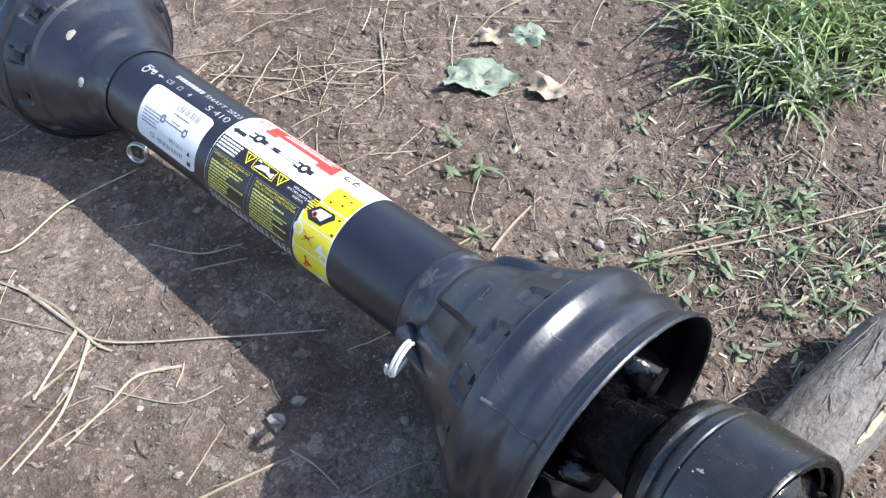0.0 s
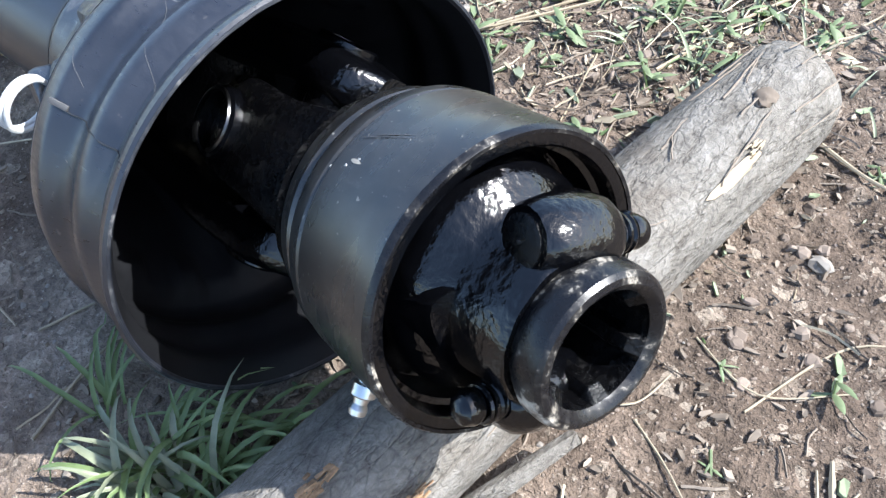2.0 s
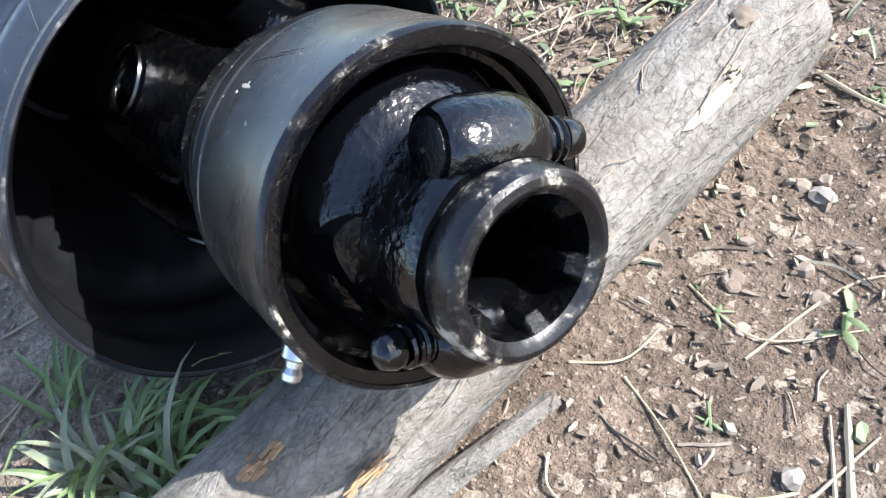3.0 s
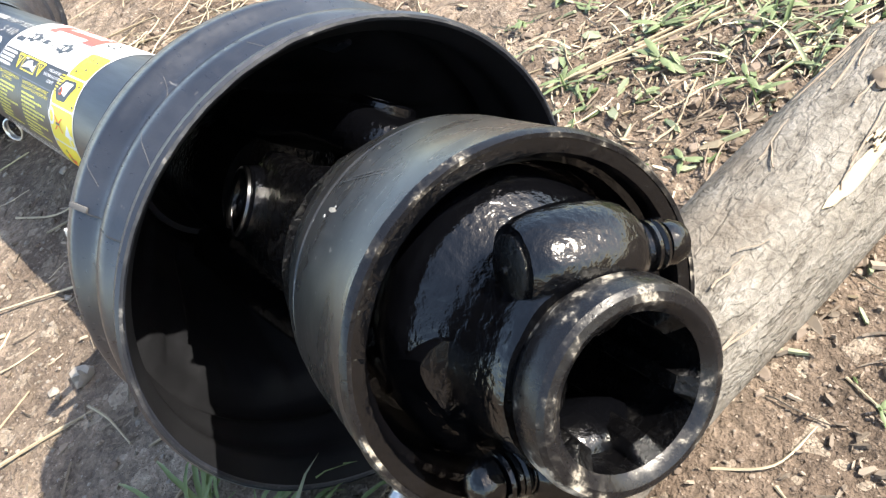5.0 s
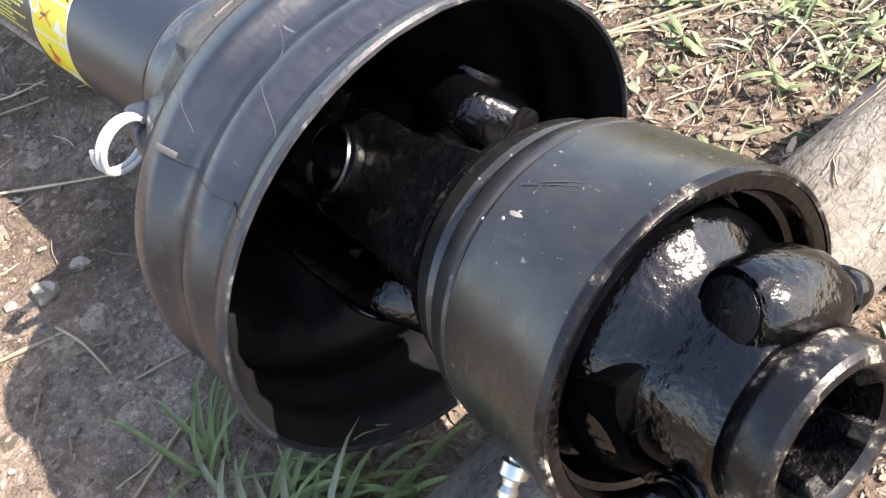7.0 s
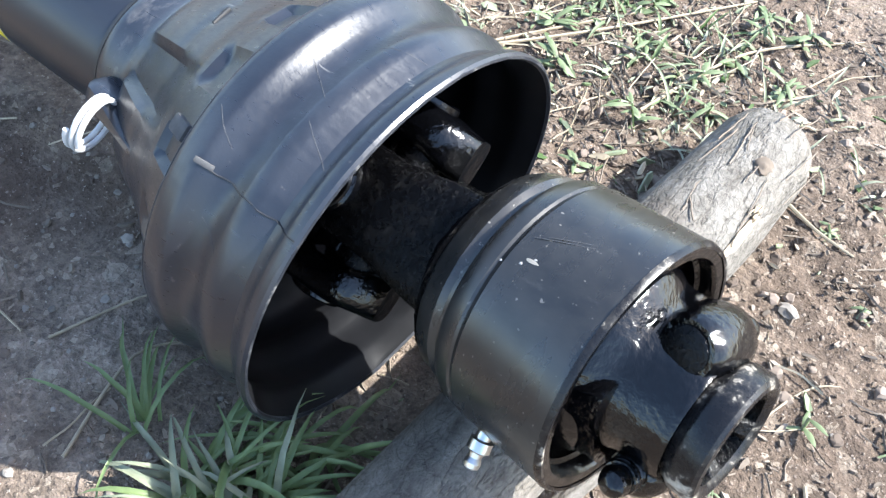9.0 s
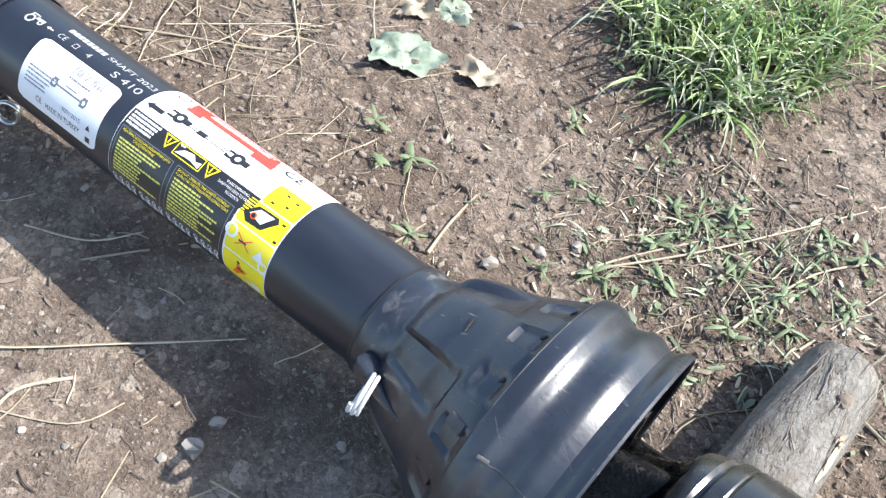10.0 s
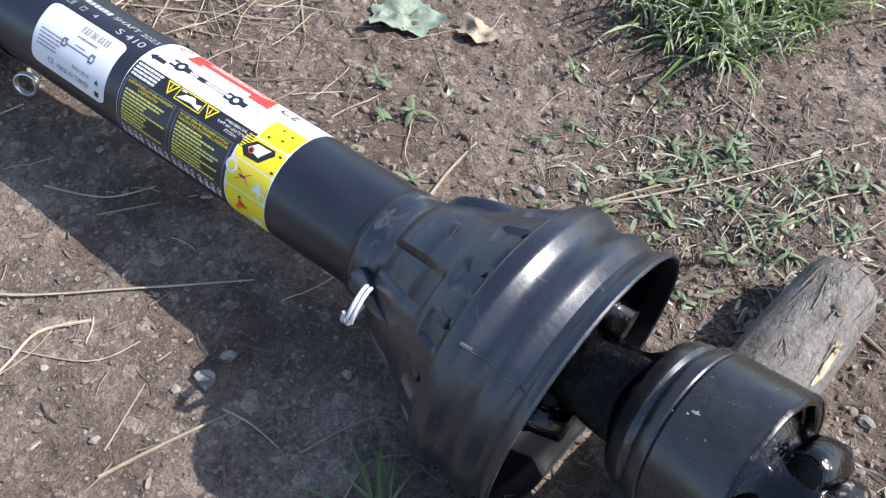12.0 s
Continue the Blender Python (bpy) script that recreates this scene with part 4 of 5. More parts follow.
# ---- the log under the drum ----
def build_log():
    bm = bmesh.new()
    a, b = Vector((0.588, -0.34, 0.024)), Vector((0.632, 0.222, 0.0295))
    m = along(a, b - a)
    n = (b - a).length
    rows = []
    for i in range(90):
        f = i / 89
        s = n * f
        row = []
        for k in range(48):
            q = 2 * math.pi * k / 48
            c = Vector((3.0 * s * 2, 1.6 * math.cos(q), 1.6 * math.sin(q)))
            r = 0.0315 * (1 + 0.05 * noise.noise(c) + 0.03 * noise.noise(c * 3.1) + 0.012 * noise.noise(Vector((s * 8, 9 * math.cos(q), 9 * math.sin(q)))))
            r *= 1 - 0.12 * smoothstep(0.972, 1.0, f) - 0.06 * smoothstep(0.85, 1.0, f)
            bend = 0.004 * math.sin(3.0 * f)
            row.append(bm.verts.new(m @ Vector((s + 0.004 * math.cos(q + 1) * smoothstep(0.95, 1, f), bend + r * math.cos(q), r * math.sin(q)))))
        rows.append(row)
    grid_faces(bm, rows, True)
    bm.faces.new(rows[0][::-1])
    mid = bm.verts.new(m @ Vector((n - 0.003, 0, 0)))
    for k in range(48):
        bm.faces.new((rows[-1][k], rows[-1][(k + 1) % 48], mid))
    ob = finish("log", fix(bm), LOG, None, "", True, 1.0)
    tagged(ob, "weathered grey barkless log lying under the drum", "log")
    return ob, m


log, LOG_M = build_log()


def on_log(s, deg, lift=0.0):
    r = 0.0318 + lift
    return along(LOG_M @ Vector((s, r * math.cos(radians(deg)), r * math.sin(radians(deg)))), LOG_M.to_3x3() @ Vector((1, 0, 0)), LOG_M.to_3x3() @ Vector((0, math.cos(radians(deg)), math.sin(radians(deg)))))


def splinter_patch(name, s, deg, size, material, seed, label):
    bm = bmesh.new()
    rng = random.Random(seed)
    for _ in range(26):
        x, y = rng.uniform(-1, 1), rng.uniform(-1, 1)
        if x * x + y * y > 1:
            continue
        ln, w = size[0] * rng.uniform(0.2, 0.5), size[1] * rng.uniform(0.08, 0.2)
        q = rounded_box((ln, w, 0.0012), 0.0004)
        me = bpy.data.meshes.new("tmp")
        place(q, on_log(s + x * size[0] * 0.6, deg + y * size[1] * 1800 * 0.5, 0.0002 + 0.0008 * rng.random()) @ pose(0, 0, 0, rng.uniform(-14, 14), rng.uniform(-6, 6), rng.uniform(-10, 10)))
        q.to_mesh(me)
        q.free()
        bm.from_mesh(me)
        bpy.data.meshes.remove(me)
    part(name, bm, material, log, label)["kind"] = "stuff"


def sore(name, s, deg, size, material, seed, label):
    """A shallow ragged patch of exposed wood, raised a hair from the log."""
    bm = blob(size, 3, 0.5, seed)
    for v in bm.verts:
        v.co.z += 0.25 * size[2] * noise.noise(v.co * 400)
        v.co.z -= v.co.y ** 2 / (2 * 0.0318)
    part(name, place(bm, on_log(s, deg, -0.0004)), material, log, label)


sore("split_patch", 0.470, 134, (0.017, 0.0030, 0.0010), RAW_WOOD, 4, "freshly split yellow wood")
splinter_patch("lifted_wood", 0.487, 128, (0.010, 0.006), RAW_WOOD, 4, "pale lifted splinters")
splinter_patch("rotten_wood", 0.248, 88, (0.013, 0.010), ROT_WOOD, 8, "crumbling brown splinters")
splinter_patch("rotten_wood", 0.270, 141, (0.014, 0.005), ROT_WOOD, 11, "brown rotten splinters")
sore("knot", 0.513, 104, (0.006, 0.005, 0.0025), CHIP, 3, "dark broken knot")
# a long split strip along the log's foot
bm = rounded_box((0.085, 0.012, 0.005), 0.0016)
for v in bm.verts:
    v.co.y *= 1 - 0.5 * smoothstep(0.0, 0.045, v.co.x)
    v.co.z += 0.0015 * noise.noise(v.co * 120)
part("split_strip", place(bm, along((0.6435, -0.045, 0.0135), (0.30, 0.95, 0.10), (0.8, -0.2, 0.6))), LOG, log, "pale strip split from the log's side")
# loose bark threads and cracks over the log
rng = random.Random(77)
for i in range(30):
    s0, d0 = rng.uniform(0.30, 0.55), rng.uniform(45, 150)
    bend = rng.uniform(-1, 1)
    ln = rng.uniform(0.012, 0.04)
    bm = bmesh.new()
    tube_along(bm, [on_log(s0 + ln * k / 6, d0 + bend * 3.0 * k + rng.uniform(-1, 1), 0.0006).translation for k in range(7)], rng.uniform(0.00025, 0.0005), 5)
    part("bark_thread", fix(bm), CHIP, log)


# ---- plants and litter ----
def ground_at(x, y):
    return ground_height(x, y)


def blade(bm, base, heading, length, width, bend, lift, rng, crease=0.35):
    """A grass blade: a creased tapering strip that rises and arches over."""
    n = 7
    p = Vector(base)
    el = lift
    h = heading
    rows = []
    for i in range(n + 1):
        f = i / n
        w = width * (0.75 + 0.6 * f - 1.35 * f * f) if i < n else width * 0.02
        side = Vector((-math.sin(h), math.cos(h), 0))
        d = Vector((math.cos(h) * math.cos(el), math.sin(h) * math.cos(el), math.sin(el)))
        nrm = d.cross(side)
        rows.append([bm.verts.new(p - side * w / 2), bm.verts.new(p - nrm * w * crease), bm.verts.new(p + side * w / 2)])
        p = p + d * length / n
        el -= bend / n * (0.5 + f)
        h += rng.uniform(-0.1, 0.1)
        low = ground_at(p.x, p.y) + 0.0012
        if p.z < low:
            p.z, el = low, max(el, 0.02)
    grid_faces(bm, rows)


def tuft(name, seed, spots, count, length, width, material, label, category="grass", kind="", lean=None, lift=(0.5, 1.45)):
    """Blades from scattered roots. spots: x, y, radius."""
    rng = random.Random(seed)
    bm = bmesh.new()
    for _ in range(count):
        x, y, r = rng.choice(spots)
        q, d = rng.uniform(0, 2 * math.pi), r * math.sqrt(rng.random())
        bx, by = x + d * math.cos(q), y + d * math.sin(q)
        head = rng.uniform(0, 2 * math.pi)
        if lean is not None and rng.random() < 0.7:
            head = lean + rng.gauss(0, 0.7)
        ln = rng.uniform(*length) * (0.6 + 0.4 * rng.random())
        blade(bm, (bx, by, ground_at(bx, by) - 0.002), head, ln, rng.uniform(*width), rng.uniform(0.6, 2.4), rng.uniform(*lift), rng)
    ob = finish(name, bm, material, None, "", True, 3.0)
    return tagged(ob, label, category, kind=kind)


def blade_tuft(seed, spots, count, length, width, material, label, lean):
    """A tuft whose blades are parts of their own."""
    rng = random.Random(seed)
    x0, y0, _ = spots[0]
    root = tagged(new("grass_tuft"), label, "grass")
    root.location = (x0, y0, 0)
    back = Matrix.Translation((-x0, -y0, 0))
    for _ in range(count):
        x, y, r = rng.choice(spots)
        q, d = rng.uniform(0, 2 * math.pi), r * math.sqrt(rng.random())
        bx, by = x + d * math.cos(q), y + d * math.sin(q)
        bm = bmesh.new()
        blade(bm, (bx, by, ground_at(bx, by) - 0.002), lean + rng.gauss(0, 1.25), rng.uniform(*length), rng.uniform(*width), rng.uniform(1.5, 3.7), rng.uniform(0.6, 1.4), rng)
        part("blade", place(bm, back), material, root, angle=3.0)


blade_tuft(3, [(0.537, -0.103, 0.014), (0.510, -0.113, 0.014), (0.545, -0.116, 0.012), (0.542, -0.086, 0.012), (0.520, -0.130, 0.012)], 88, (0.035, 0.080), (0.0026, 0.0056), GRASS_DUSTY, "green grass tuft arching out from under the guard", 0.3)
blade_tuft(5, [(0.532, -0.128, 0.012), (0.515, -0.135, 0.012), (0.55, -0.122, 0.010)], 40, (0.035, 0.075), (0.0026, 0.005), GRASS_PALE, "pale dusty grass tuft beside the guard", -1.9)
blade_tuft(8, [(0.474, -0.122, 0.006)], 11, (0.045, 0.075), (0.0022, 0.0042), GRASS_DUSTY, "small sparse grass tuft on bare soil", 2.2)
tuft("grass_patch", 11, [(0.30, 0.545, 0.05), (0.36, 0.50, 0.05), (0.41, 0.475, 0.045), (0.345, 0.58, 0.06), (0.43, 0.55, 0.06), (0.42, 0.64, 0.08)], 460, (0.06, 0.13), (0.0034, 0.0062), GRASS, "dense green grass growing at the edge of the soil", kind="stuff", lean=-1.2)
tuft("grass_patch", 12, [(0.37, 0.475, 0.04), (0.30, 0.53, 0.05), (0.42, 0.46, 0.035), (0.43, 0.56, 0.07)], 240, (0.06, 0.12), (0.003, 0.0055), GRASS_PALE, "pale dusty grass at the edge of the soil", kind="stuff", lean=-1.2)
tuft("grass_patch", 13, [(0.50 + 0.12 * i, 0.72 + 0.05 * (i % 2), 0.13) for i in range(4)] + [(0.15, 0.80, 0.08), (0.30, 0.74, 0.10), (0.42, 0.72, 0.09), (0.28, 0.92, 0.12), (0.0, 0.98, 0.1)], 1100, (0.05, 0.11), (0.0022, 0.0042), GRASS, "meadow grass beyond the soil", kind="stuff")
tuft("grass_patch", 14, [(-0.47, -0.02, 0.05), (-0.50, 0.06, 0.06), (-0.46, 0.10, 0.04), (-0.57, 0.0, 0.08), (-0.40, -0.10, 0.03)], 420, (0.05, 0.1), (0.002, 0.004), GRASS, "green grass behind the far guard", kind="stuff")
tuft("grass_patch", 15, [(0.20, 0.62, 0.02), (0.23, 0.60, 0.02), (0.13, 0.55, 0.02)], 60, (0.03, 0.06), (0.002, 0.0035), GRASS_PALE, "short sparse pale grass", kind="stuff")
tuft("grass_patch", 16, [(0.42 + 0.035 * i, 0.22 + 0.028 * ((i * 7) % 5), 0.03) for i in range(9)], 85, (0.014, 0.04), (0.0018, 0.0038), GRASS_PALE, "short trampled grass on the soil", kind="stuff", lift=(0.1, 0.9))
tuft("grass_patch", 17, [(0.48, 0.31, 0.03), (0.52, 0.27, 0.035), (0.56, 0.33, 0.03), (0.56, 0.25, 0.02)], 60, (0.02, 0.045), (0.0018, 0.004), WEED, "short green grass on the soil", kind="stuff", lift=(0.3, 1.2))


def leaf_shape(bm, base, heading, length, width, pitch, curl=0.4):
    """A small lance-shaped leaf with a folded midrib."""
    rows = []
    p, el = Vector(base), pitch
    side = Vector((-math.sin(heading), math.cos(heading), 0))
    for i in range(7):
        f = i / 6
        w = width * math.sin(math.pi * min(1, 0.06 + 0.94 * f)) ** 0.8 * 0.5
        d = Vector((math.cos(heading) * math.cos(el), math.sin(heading) * math.cos(el), math.sin(el)))
        up = d.cross(side) * -1
        rows.append([bm.verts.new(p - side * w + up * w * curl), bm.verts.new(p), bm.verts.new(p + side * w + up * w * curl)])
        p = p + d * length / 6
        el -= 0.14
        low = ground_at(p.x, p.y) + 0.001
        if p.z < low:
            p.z = low
    grid_faces(bm, rows)


def weed(x, y, seed, leaves, length, label="small grey-green weed with narrow leaves growing in soil"):
    rng = random.Random(seed)
    z = ground_at(x, y)
    root = tagged(new("weed"), label, "weed", "weeds on the soil")
    root.location = (x, y, z)
    back = Matrix.Translation((-x, -y, -z))
    bm = bmesh.new()
    h = length * rng.uniform(0.25, 0.6)
    tip = Vector((x + rng.uniform(-0.01, 0.01), y + rng.uniform(-0.01, 0.01), z + h))
    foot = Vector((x, y, z - 0.002))
    tube_along(bm, [foot + (tip - foot) * i / 4 + Vector((0, 0, 0)) for i in range(5)], 0.0008, 6)
    part("stem", place(fix(bm), back), WEED, root)
    for k in range(leaves):
        f = rng.uniform(0.25, 1.0)
        bm = bmesh.new()
        leaf_shape(bm, foot + (tip - foot) * f, k * 2.4 + rng.uniform(-0.8, 0.8), length * rng.uniform(0.35, 0.95), length * rng.uniform(0.09, 0.20), rng.uniform(-0.3, 0.7))
        part("leaf", place(bm, back), WEED, root, angle=3.0)


WEEDS = [(0.241, 0.191, 8, 0.030), (0.200, 0.200, 7, 0.026), (0.228, 0.168, 6, 0.024), (0.457, 0.259, 9, 0.026), (0.523, 0.271, 9, 0.028), (0.357, 0.243, 6, 0.022), (0.725, 0.084, 5, 0.020), (0.682, 0.068, 4, 0.010), (0.691, 0.211, 6, 0.016), (0.300, 0.125, 7, 0.024), (0.440, 0.185, 8, 0.022), (0.485, 0.225, 8, 0.024), (0.555, 0.205, 9, 0.024), (0.560, 0.27, 8, 0.026), (0.500, 0.33, 8, 0.026), (0.535, 0.16, 7, 0.020), (0.585, 0.245, 7, 0.022), (0.45, 0.31, 7, 0.024), (0.62, 0.30, 8, 0.026), (0.60, 0.36, 8, 0.026), (0.765, 0.105, 5, 0.012), (0.722, 0.165, 5, 0.012), (0.705, 0.02, 4, 0.008)]
spread = random.Random(19)
WEEDS += [(spread.gauss(0.51, 0.075), max(0.13, spread.gauss(0.29, 0.07)), spread.randint(5, 8), spread.uniform(0.015, 0.024)) for _ in range(16)]
for i, (x, y, n, ln) in enumerate(WEEDS):
    weed(x, y, 40 + i, n, ln)


def dead_leaf(name, x, y, turn, size, material, seed, label):
    """A lobed withered leaf lying on the soil, with raised veins."""
    rng = random.Random(seed)
    z = ground_at(x, y)
    bm = bmesh.new()
    mid = bm.verts.new((0, 0, 0.005))
    rings = []
    n = 40
    lobes = [1 + 0.07 * math.cos(3 * q + seed) + 0.05 * math.cos(5 * q) + 0.06 * math.cos(11 * q + seed) + 0.15 * rng.uniform(-1, 1) for q in np.arange(n) * 2 * math.pi / n]
    for f in (0.15, 0.3, 0.45, 0.6, 0.75, 0.88, 1.0):
        row = []
        for k in range(n):
            q = 2 * math.pi * k / n
            r = f * (lobes[k] if f > 0.5 else 1.0)
            px, py = size[0] * r * math.cos(q), size[1] * r * math.sin(q)
            pz = 0.005 + 0.011 * noise.noise(Vector((px * 70, py * 70, seed))) + 0.003 * noise.noise(Vector((px * 190, py * 190, seed))) + (0.0012 if k % 8 == 0 else 0.0) + 0.003 * f * math.sin(3 * q + seed)
            row.append(bm.verts.new((px, py, max(0.0015, pz))))
        rings.append(row)
    for k in range(n):
        bm.faces.new((mid, rings[0][k], rings[0][(k + 1) % n]))
    grid_faces(bm, rings, True)
    under = bmesh.ops.duplicate(bm, geom=bm.faces[:])
    bmesh.ops.translate(bm, vec=(0, 0, -0.0006), verts=[g for g in under["geom"] if isinstance(g, bmesh.types.BMVert)])
    ob = finish(name, bm, material, None, "", True, 1.2)
    ob.matrix_world = pose(x, y, z, 0, 0, turn)
    tagged(ob, label, "leaf")
    return ob


dead_leaf("withered_leaf", 0.150, 0.288, 35, (0.038, 0.029), LEAF_GREEN, 2, "large withered grey-green leaf lying on soil")
dead_leaf("withered_leaf", 0.140, 0.378, 80, (0.026, 0.020), LEAF_GREEN, 5, "curled withered green leaf lying on soil")
dead_leaf("dead_leaf", 0.222, 0.318, 10, (0.022, 0.017), LEAF_TAN, 7, "crumpled dry tan leaf on soil")
dead_leaf("dead_leaf", 0.112, 0.352, 60, (0.020, 0.014), LEAF_TAN, 9, "crumpled dry tan leaf on soil")


def stalk(points, radius, material, label, name="straw", seed=0):
    """A bent stalk over the soil through ground points (x, y, height)."""
    rng = random.Random(seed)
    pts = [Vector((x, y, ground_at(x, y) + radius + h)) for x, y, h in points]
    fine = []
    for i in range(len(pts) - 1):
        p0, p1, p2, p3 = pts[max(i - 1, 0)], pts[i], pts[i + 1], pts[min(i + 2, len(pts) - 1)]
        for k in range(6):
            t = k / 6
            fine.append(0.5 * (2 * p1 + (p2 - p0) * t + (2 * p0 - 5 * p1 + 4 * p2 - p3) * t * t + (3 * p1 - p0 - 3 * p2 + p3) * t ** 3))
    fine.append(pts[-1])
    bm = bmesh.new()
    tube_along(bm, fine, radius, 6, lambda f: 1.0 - 0.45 * f + 0.25 * (1 if rng.random() < 0.1 else 0))
    ob = finish(name, fix(bm), material, None, "", True, 1.0)
    return tagged(ob, label, "straw", "dry stalks on the soil")


DRY = "dry pale straw stalk lying on soil"
stalk([(-0.001, -0.2, 0), (0.069, -0.18, 0.004), (0.134, -0.173, 0.003), (0.215, -0.101, 0.002), (0.277, -0.042, 0)], 0.0013, STRAW, "long pale dry stalk lying on soil", "stalk", 1)
stalk([(-0.14, -0.2, 0), (-0.034, -0.183, 0.002), (-0.04, -0.107, 0.004), (-0.031, -0.033, 0.001)], 0.0012, STALK_GREEN, "long wilting curved stalk lying on soil", "stalk", 2)
for i, (pts, r) in enumerate([
    ([(0.02, -0.19), (0.107, -0.18), (0.135, -0.177), (0.150, -0.172)], 0.0022), ([(0.107, -0.18), (0.125, -0.209), (0.143, -0.241)], 0.0022), ([(0.125, -0.179), (0.173, -0.231), (0.193, -0.284)], 0.0019),
    ([(0.209, -0.141), (0.19, -0.172), (0.196, -0.203), (0.201, -0.245)], 0.0017), ([(0.312, -0.214), (0.327, -0.172), (0.344, -0.127)], 0.0017), ([(0.336, -0.13), (0.36, -0.126), (0.387, -0.126)], 0.0012),
    ([(0.182, -0.292), (0.158, -0.214), (0.13, -0.187)], 0.0012),
    ([(0.14, -0.24), (0.134, -0.173)], 0.0016), ([(0.16, -0.23), (0.12, -0.165)], 0.001),
    ([(0.30, -0.20), (0.28, -0.15)], 0.001), ([(0.03, -0.225), (0.09, -0.195), (0.13, -0.176)], 0.0008), ([(0.19, -0.255), (0.20, -0.19), (0.19, -0.155)], 0.0009), ([(0.17, -0.20), (0.235, -0.165), (0.25, -0.13)], 0.0009),
    ([(0.07, -0.082), (0.12, -0.06), (0.15, -0.03)], 0.0012), ([(0.13, -0.075), (0.184, -0.014)], 0.0012),
    ([(-0.103, 0.112), (-0.02, 0.16), (0.054, 0.205)], 0.0013), ([(-0.09, 0.13), (0.0, 0.14), (0.07, 0.17)], 0.0012),
    ([(0.0, 0.284), (0.04, 0.25), (0.088, 0.207)], 0.0018), ([(-0.04, 0.22), (0.05, 0.25), (0.12, 0.33)], 0.0012),
    ([(-0.05, 0.16), (0.05, 0.26)], 0.001), ([(-0.08, 0.19), (0.02, 0.19), (0.06, 0.21)], 0.001),
    ([(0.322, 0.115), (0.316, 0.15), (0.313, 0.194)], 0.0022), ([(0.292, 0.093), (0.30, 0.14)], 0.0014),
    ([(0.423, 0.176), (0.453, 0.234), (0.50, 0.30)], 0.0018), ([(0.432, 0.192), (0.50, 0.28), (0.60, 0.45)], 0.0016),
    ([(0.666, 0.024), (0.69, 0.012), (0.717, -0.005)], 0.0008), ([(0.644, 0.018), (0.662, 0.03), (0.666, 0.052)], 0.0008),
    ([(0.66, -0.019), (0.668, -0.03), (0.685, -0.032)], 0.0009), ([(0.754, 0.023), (0.738, 0.057)], 0.0022),
    ([(0.716, 0.0), (0.728, 0.005), (0.739, 0.017)], 0.0014), ([(0.654, 0.216), (0.68, 0.208), (0.705, 0.204)], 0.0016),
    ([(0.75, 0.02), (0.735, 0.05)], 0.0012), ([(0.742, 0.012), (0.752, 0.05)], 0.001),
    ([(0.70, 0.055), (0.72, 0.11), (0.755, 0.13)], 0.0008), ([(0.665, 0.075), (0.70, 0.065), (0.73, 0.09)], 0.0007),
    ([(-0.22, -0.16), (-0.19, -0.10), (-0.20, -0.03)], 0.0014), ([(-0.16, 0.22), (-0.10, 0.06)], 0.001),
    ([(-0.2, 0.05), (-0.11, 0.16), (-0.08, 0.10)], 0.0013),
    ([(-0.02, 0.40), (0.08, 0.46), (0.15, 0.53)], 0.0012), ([(0.0, 0.50), (0.10, 0.44)], 0.0012), ([(-0.05, 0.33), (0.05, 0.42)], 0.001),
    ([(0.55, 0.22), (0.58, 0.32), (0.64, 0.40)], 0.0016), ([(0.60, 0.24), (0.64, 0.36)], 0.0014), ([(0.46, 0.40), (0.56, 0.36)], 0.0012),
    ([(0.40, 0.36), (0.37, 0.29)], 0.0009), ([(0.42, 0.33), (0.44, 0.29)], 0.0009),
    ([(0.455, -0.155), (0.44, -0.10), (0.455, -0.07)], 0.0012), ([(0.40, -0.12), (0.42, -0.07), (0.44, -0.06)], 0.001),
]):
    stalk([(x, y, 0.0015 if 0 < k < len(pts) - 1 else 0.0) for k, (x, y) in enumerate(pts)], r * 0.82, STRAW, DRY, "straw", 30 + i)


def scatter(name, seed, count, build, region, material, label, category):
    """Many small loose bits in one mesh."""
    rng = random.Random(seed)
    vs, fs = [], []
    for _ in range(count):
        x, y = region(rng)
        pts, faces = build(rng)
        z = ground_at(x, y)
        o = len(vs)
        vs += [(x + p[0], y + p[1], z + p[2]) for p in pts]
        fs += [tuple(o + i for i in f) for f in faces]
    me = bpy.data.meshes.new(name)
    me.from_pydata(vs, [], fs)
    me.materials.append(material)
    tagged(new(name, me), label, category, kind="stuff")


ICO = bmesh.new()
bmesh.ops.create_icosphere(ICO, subdivisions=1, radius=1.0)
ICO_V, ICO_F = [v.co.copy() for v in ICO.verts], [tuple(v.index for v in f.verts) for f in ICO.faces]
ICO.free()


def pebble(lo, hi, flat=0.7):
    def make(rng):
        s = lo + (hi - lo) * rng.random() ** 3
        m = Euler((rng.uniform(0, 6), rng.uniform(0, 6), rng.uniform(0, 6))).to_matrix()
        k = [rng.uniform(0.7, 1.25) for _ in ICO_V]
        pts = [(m @ v) * s * q for v, q in zip(ICO_V, k)]
        return [(p.x, p.y, p.z * flat + s * 0.25) for p in pts], ICO_F
    return make


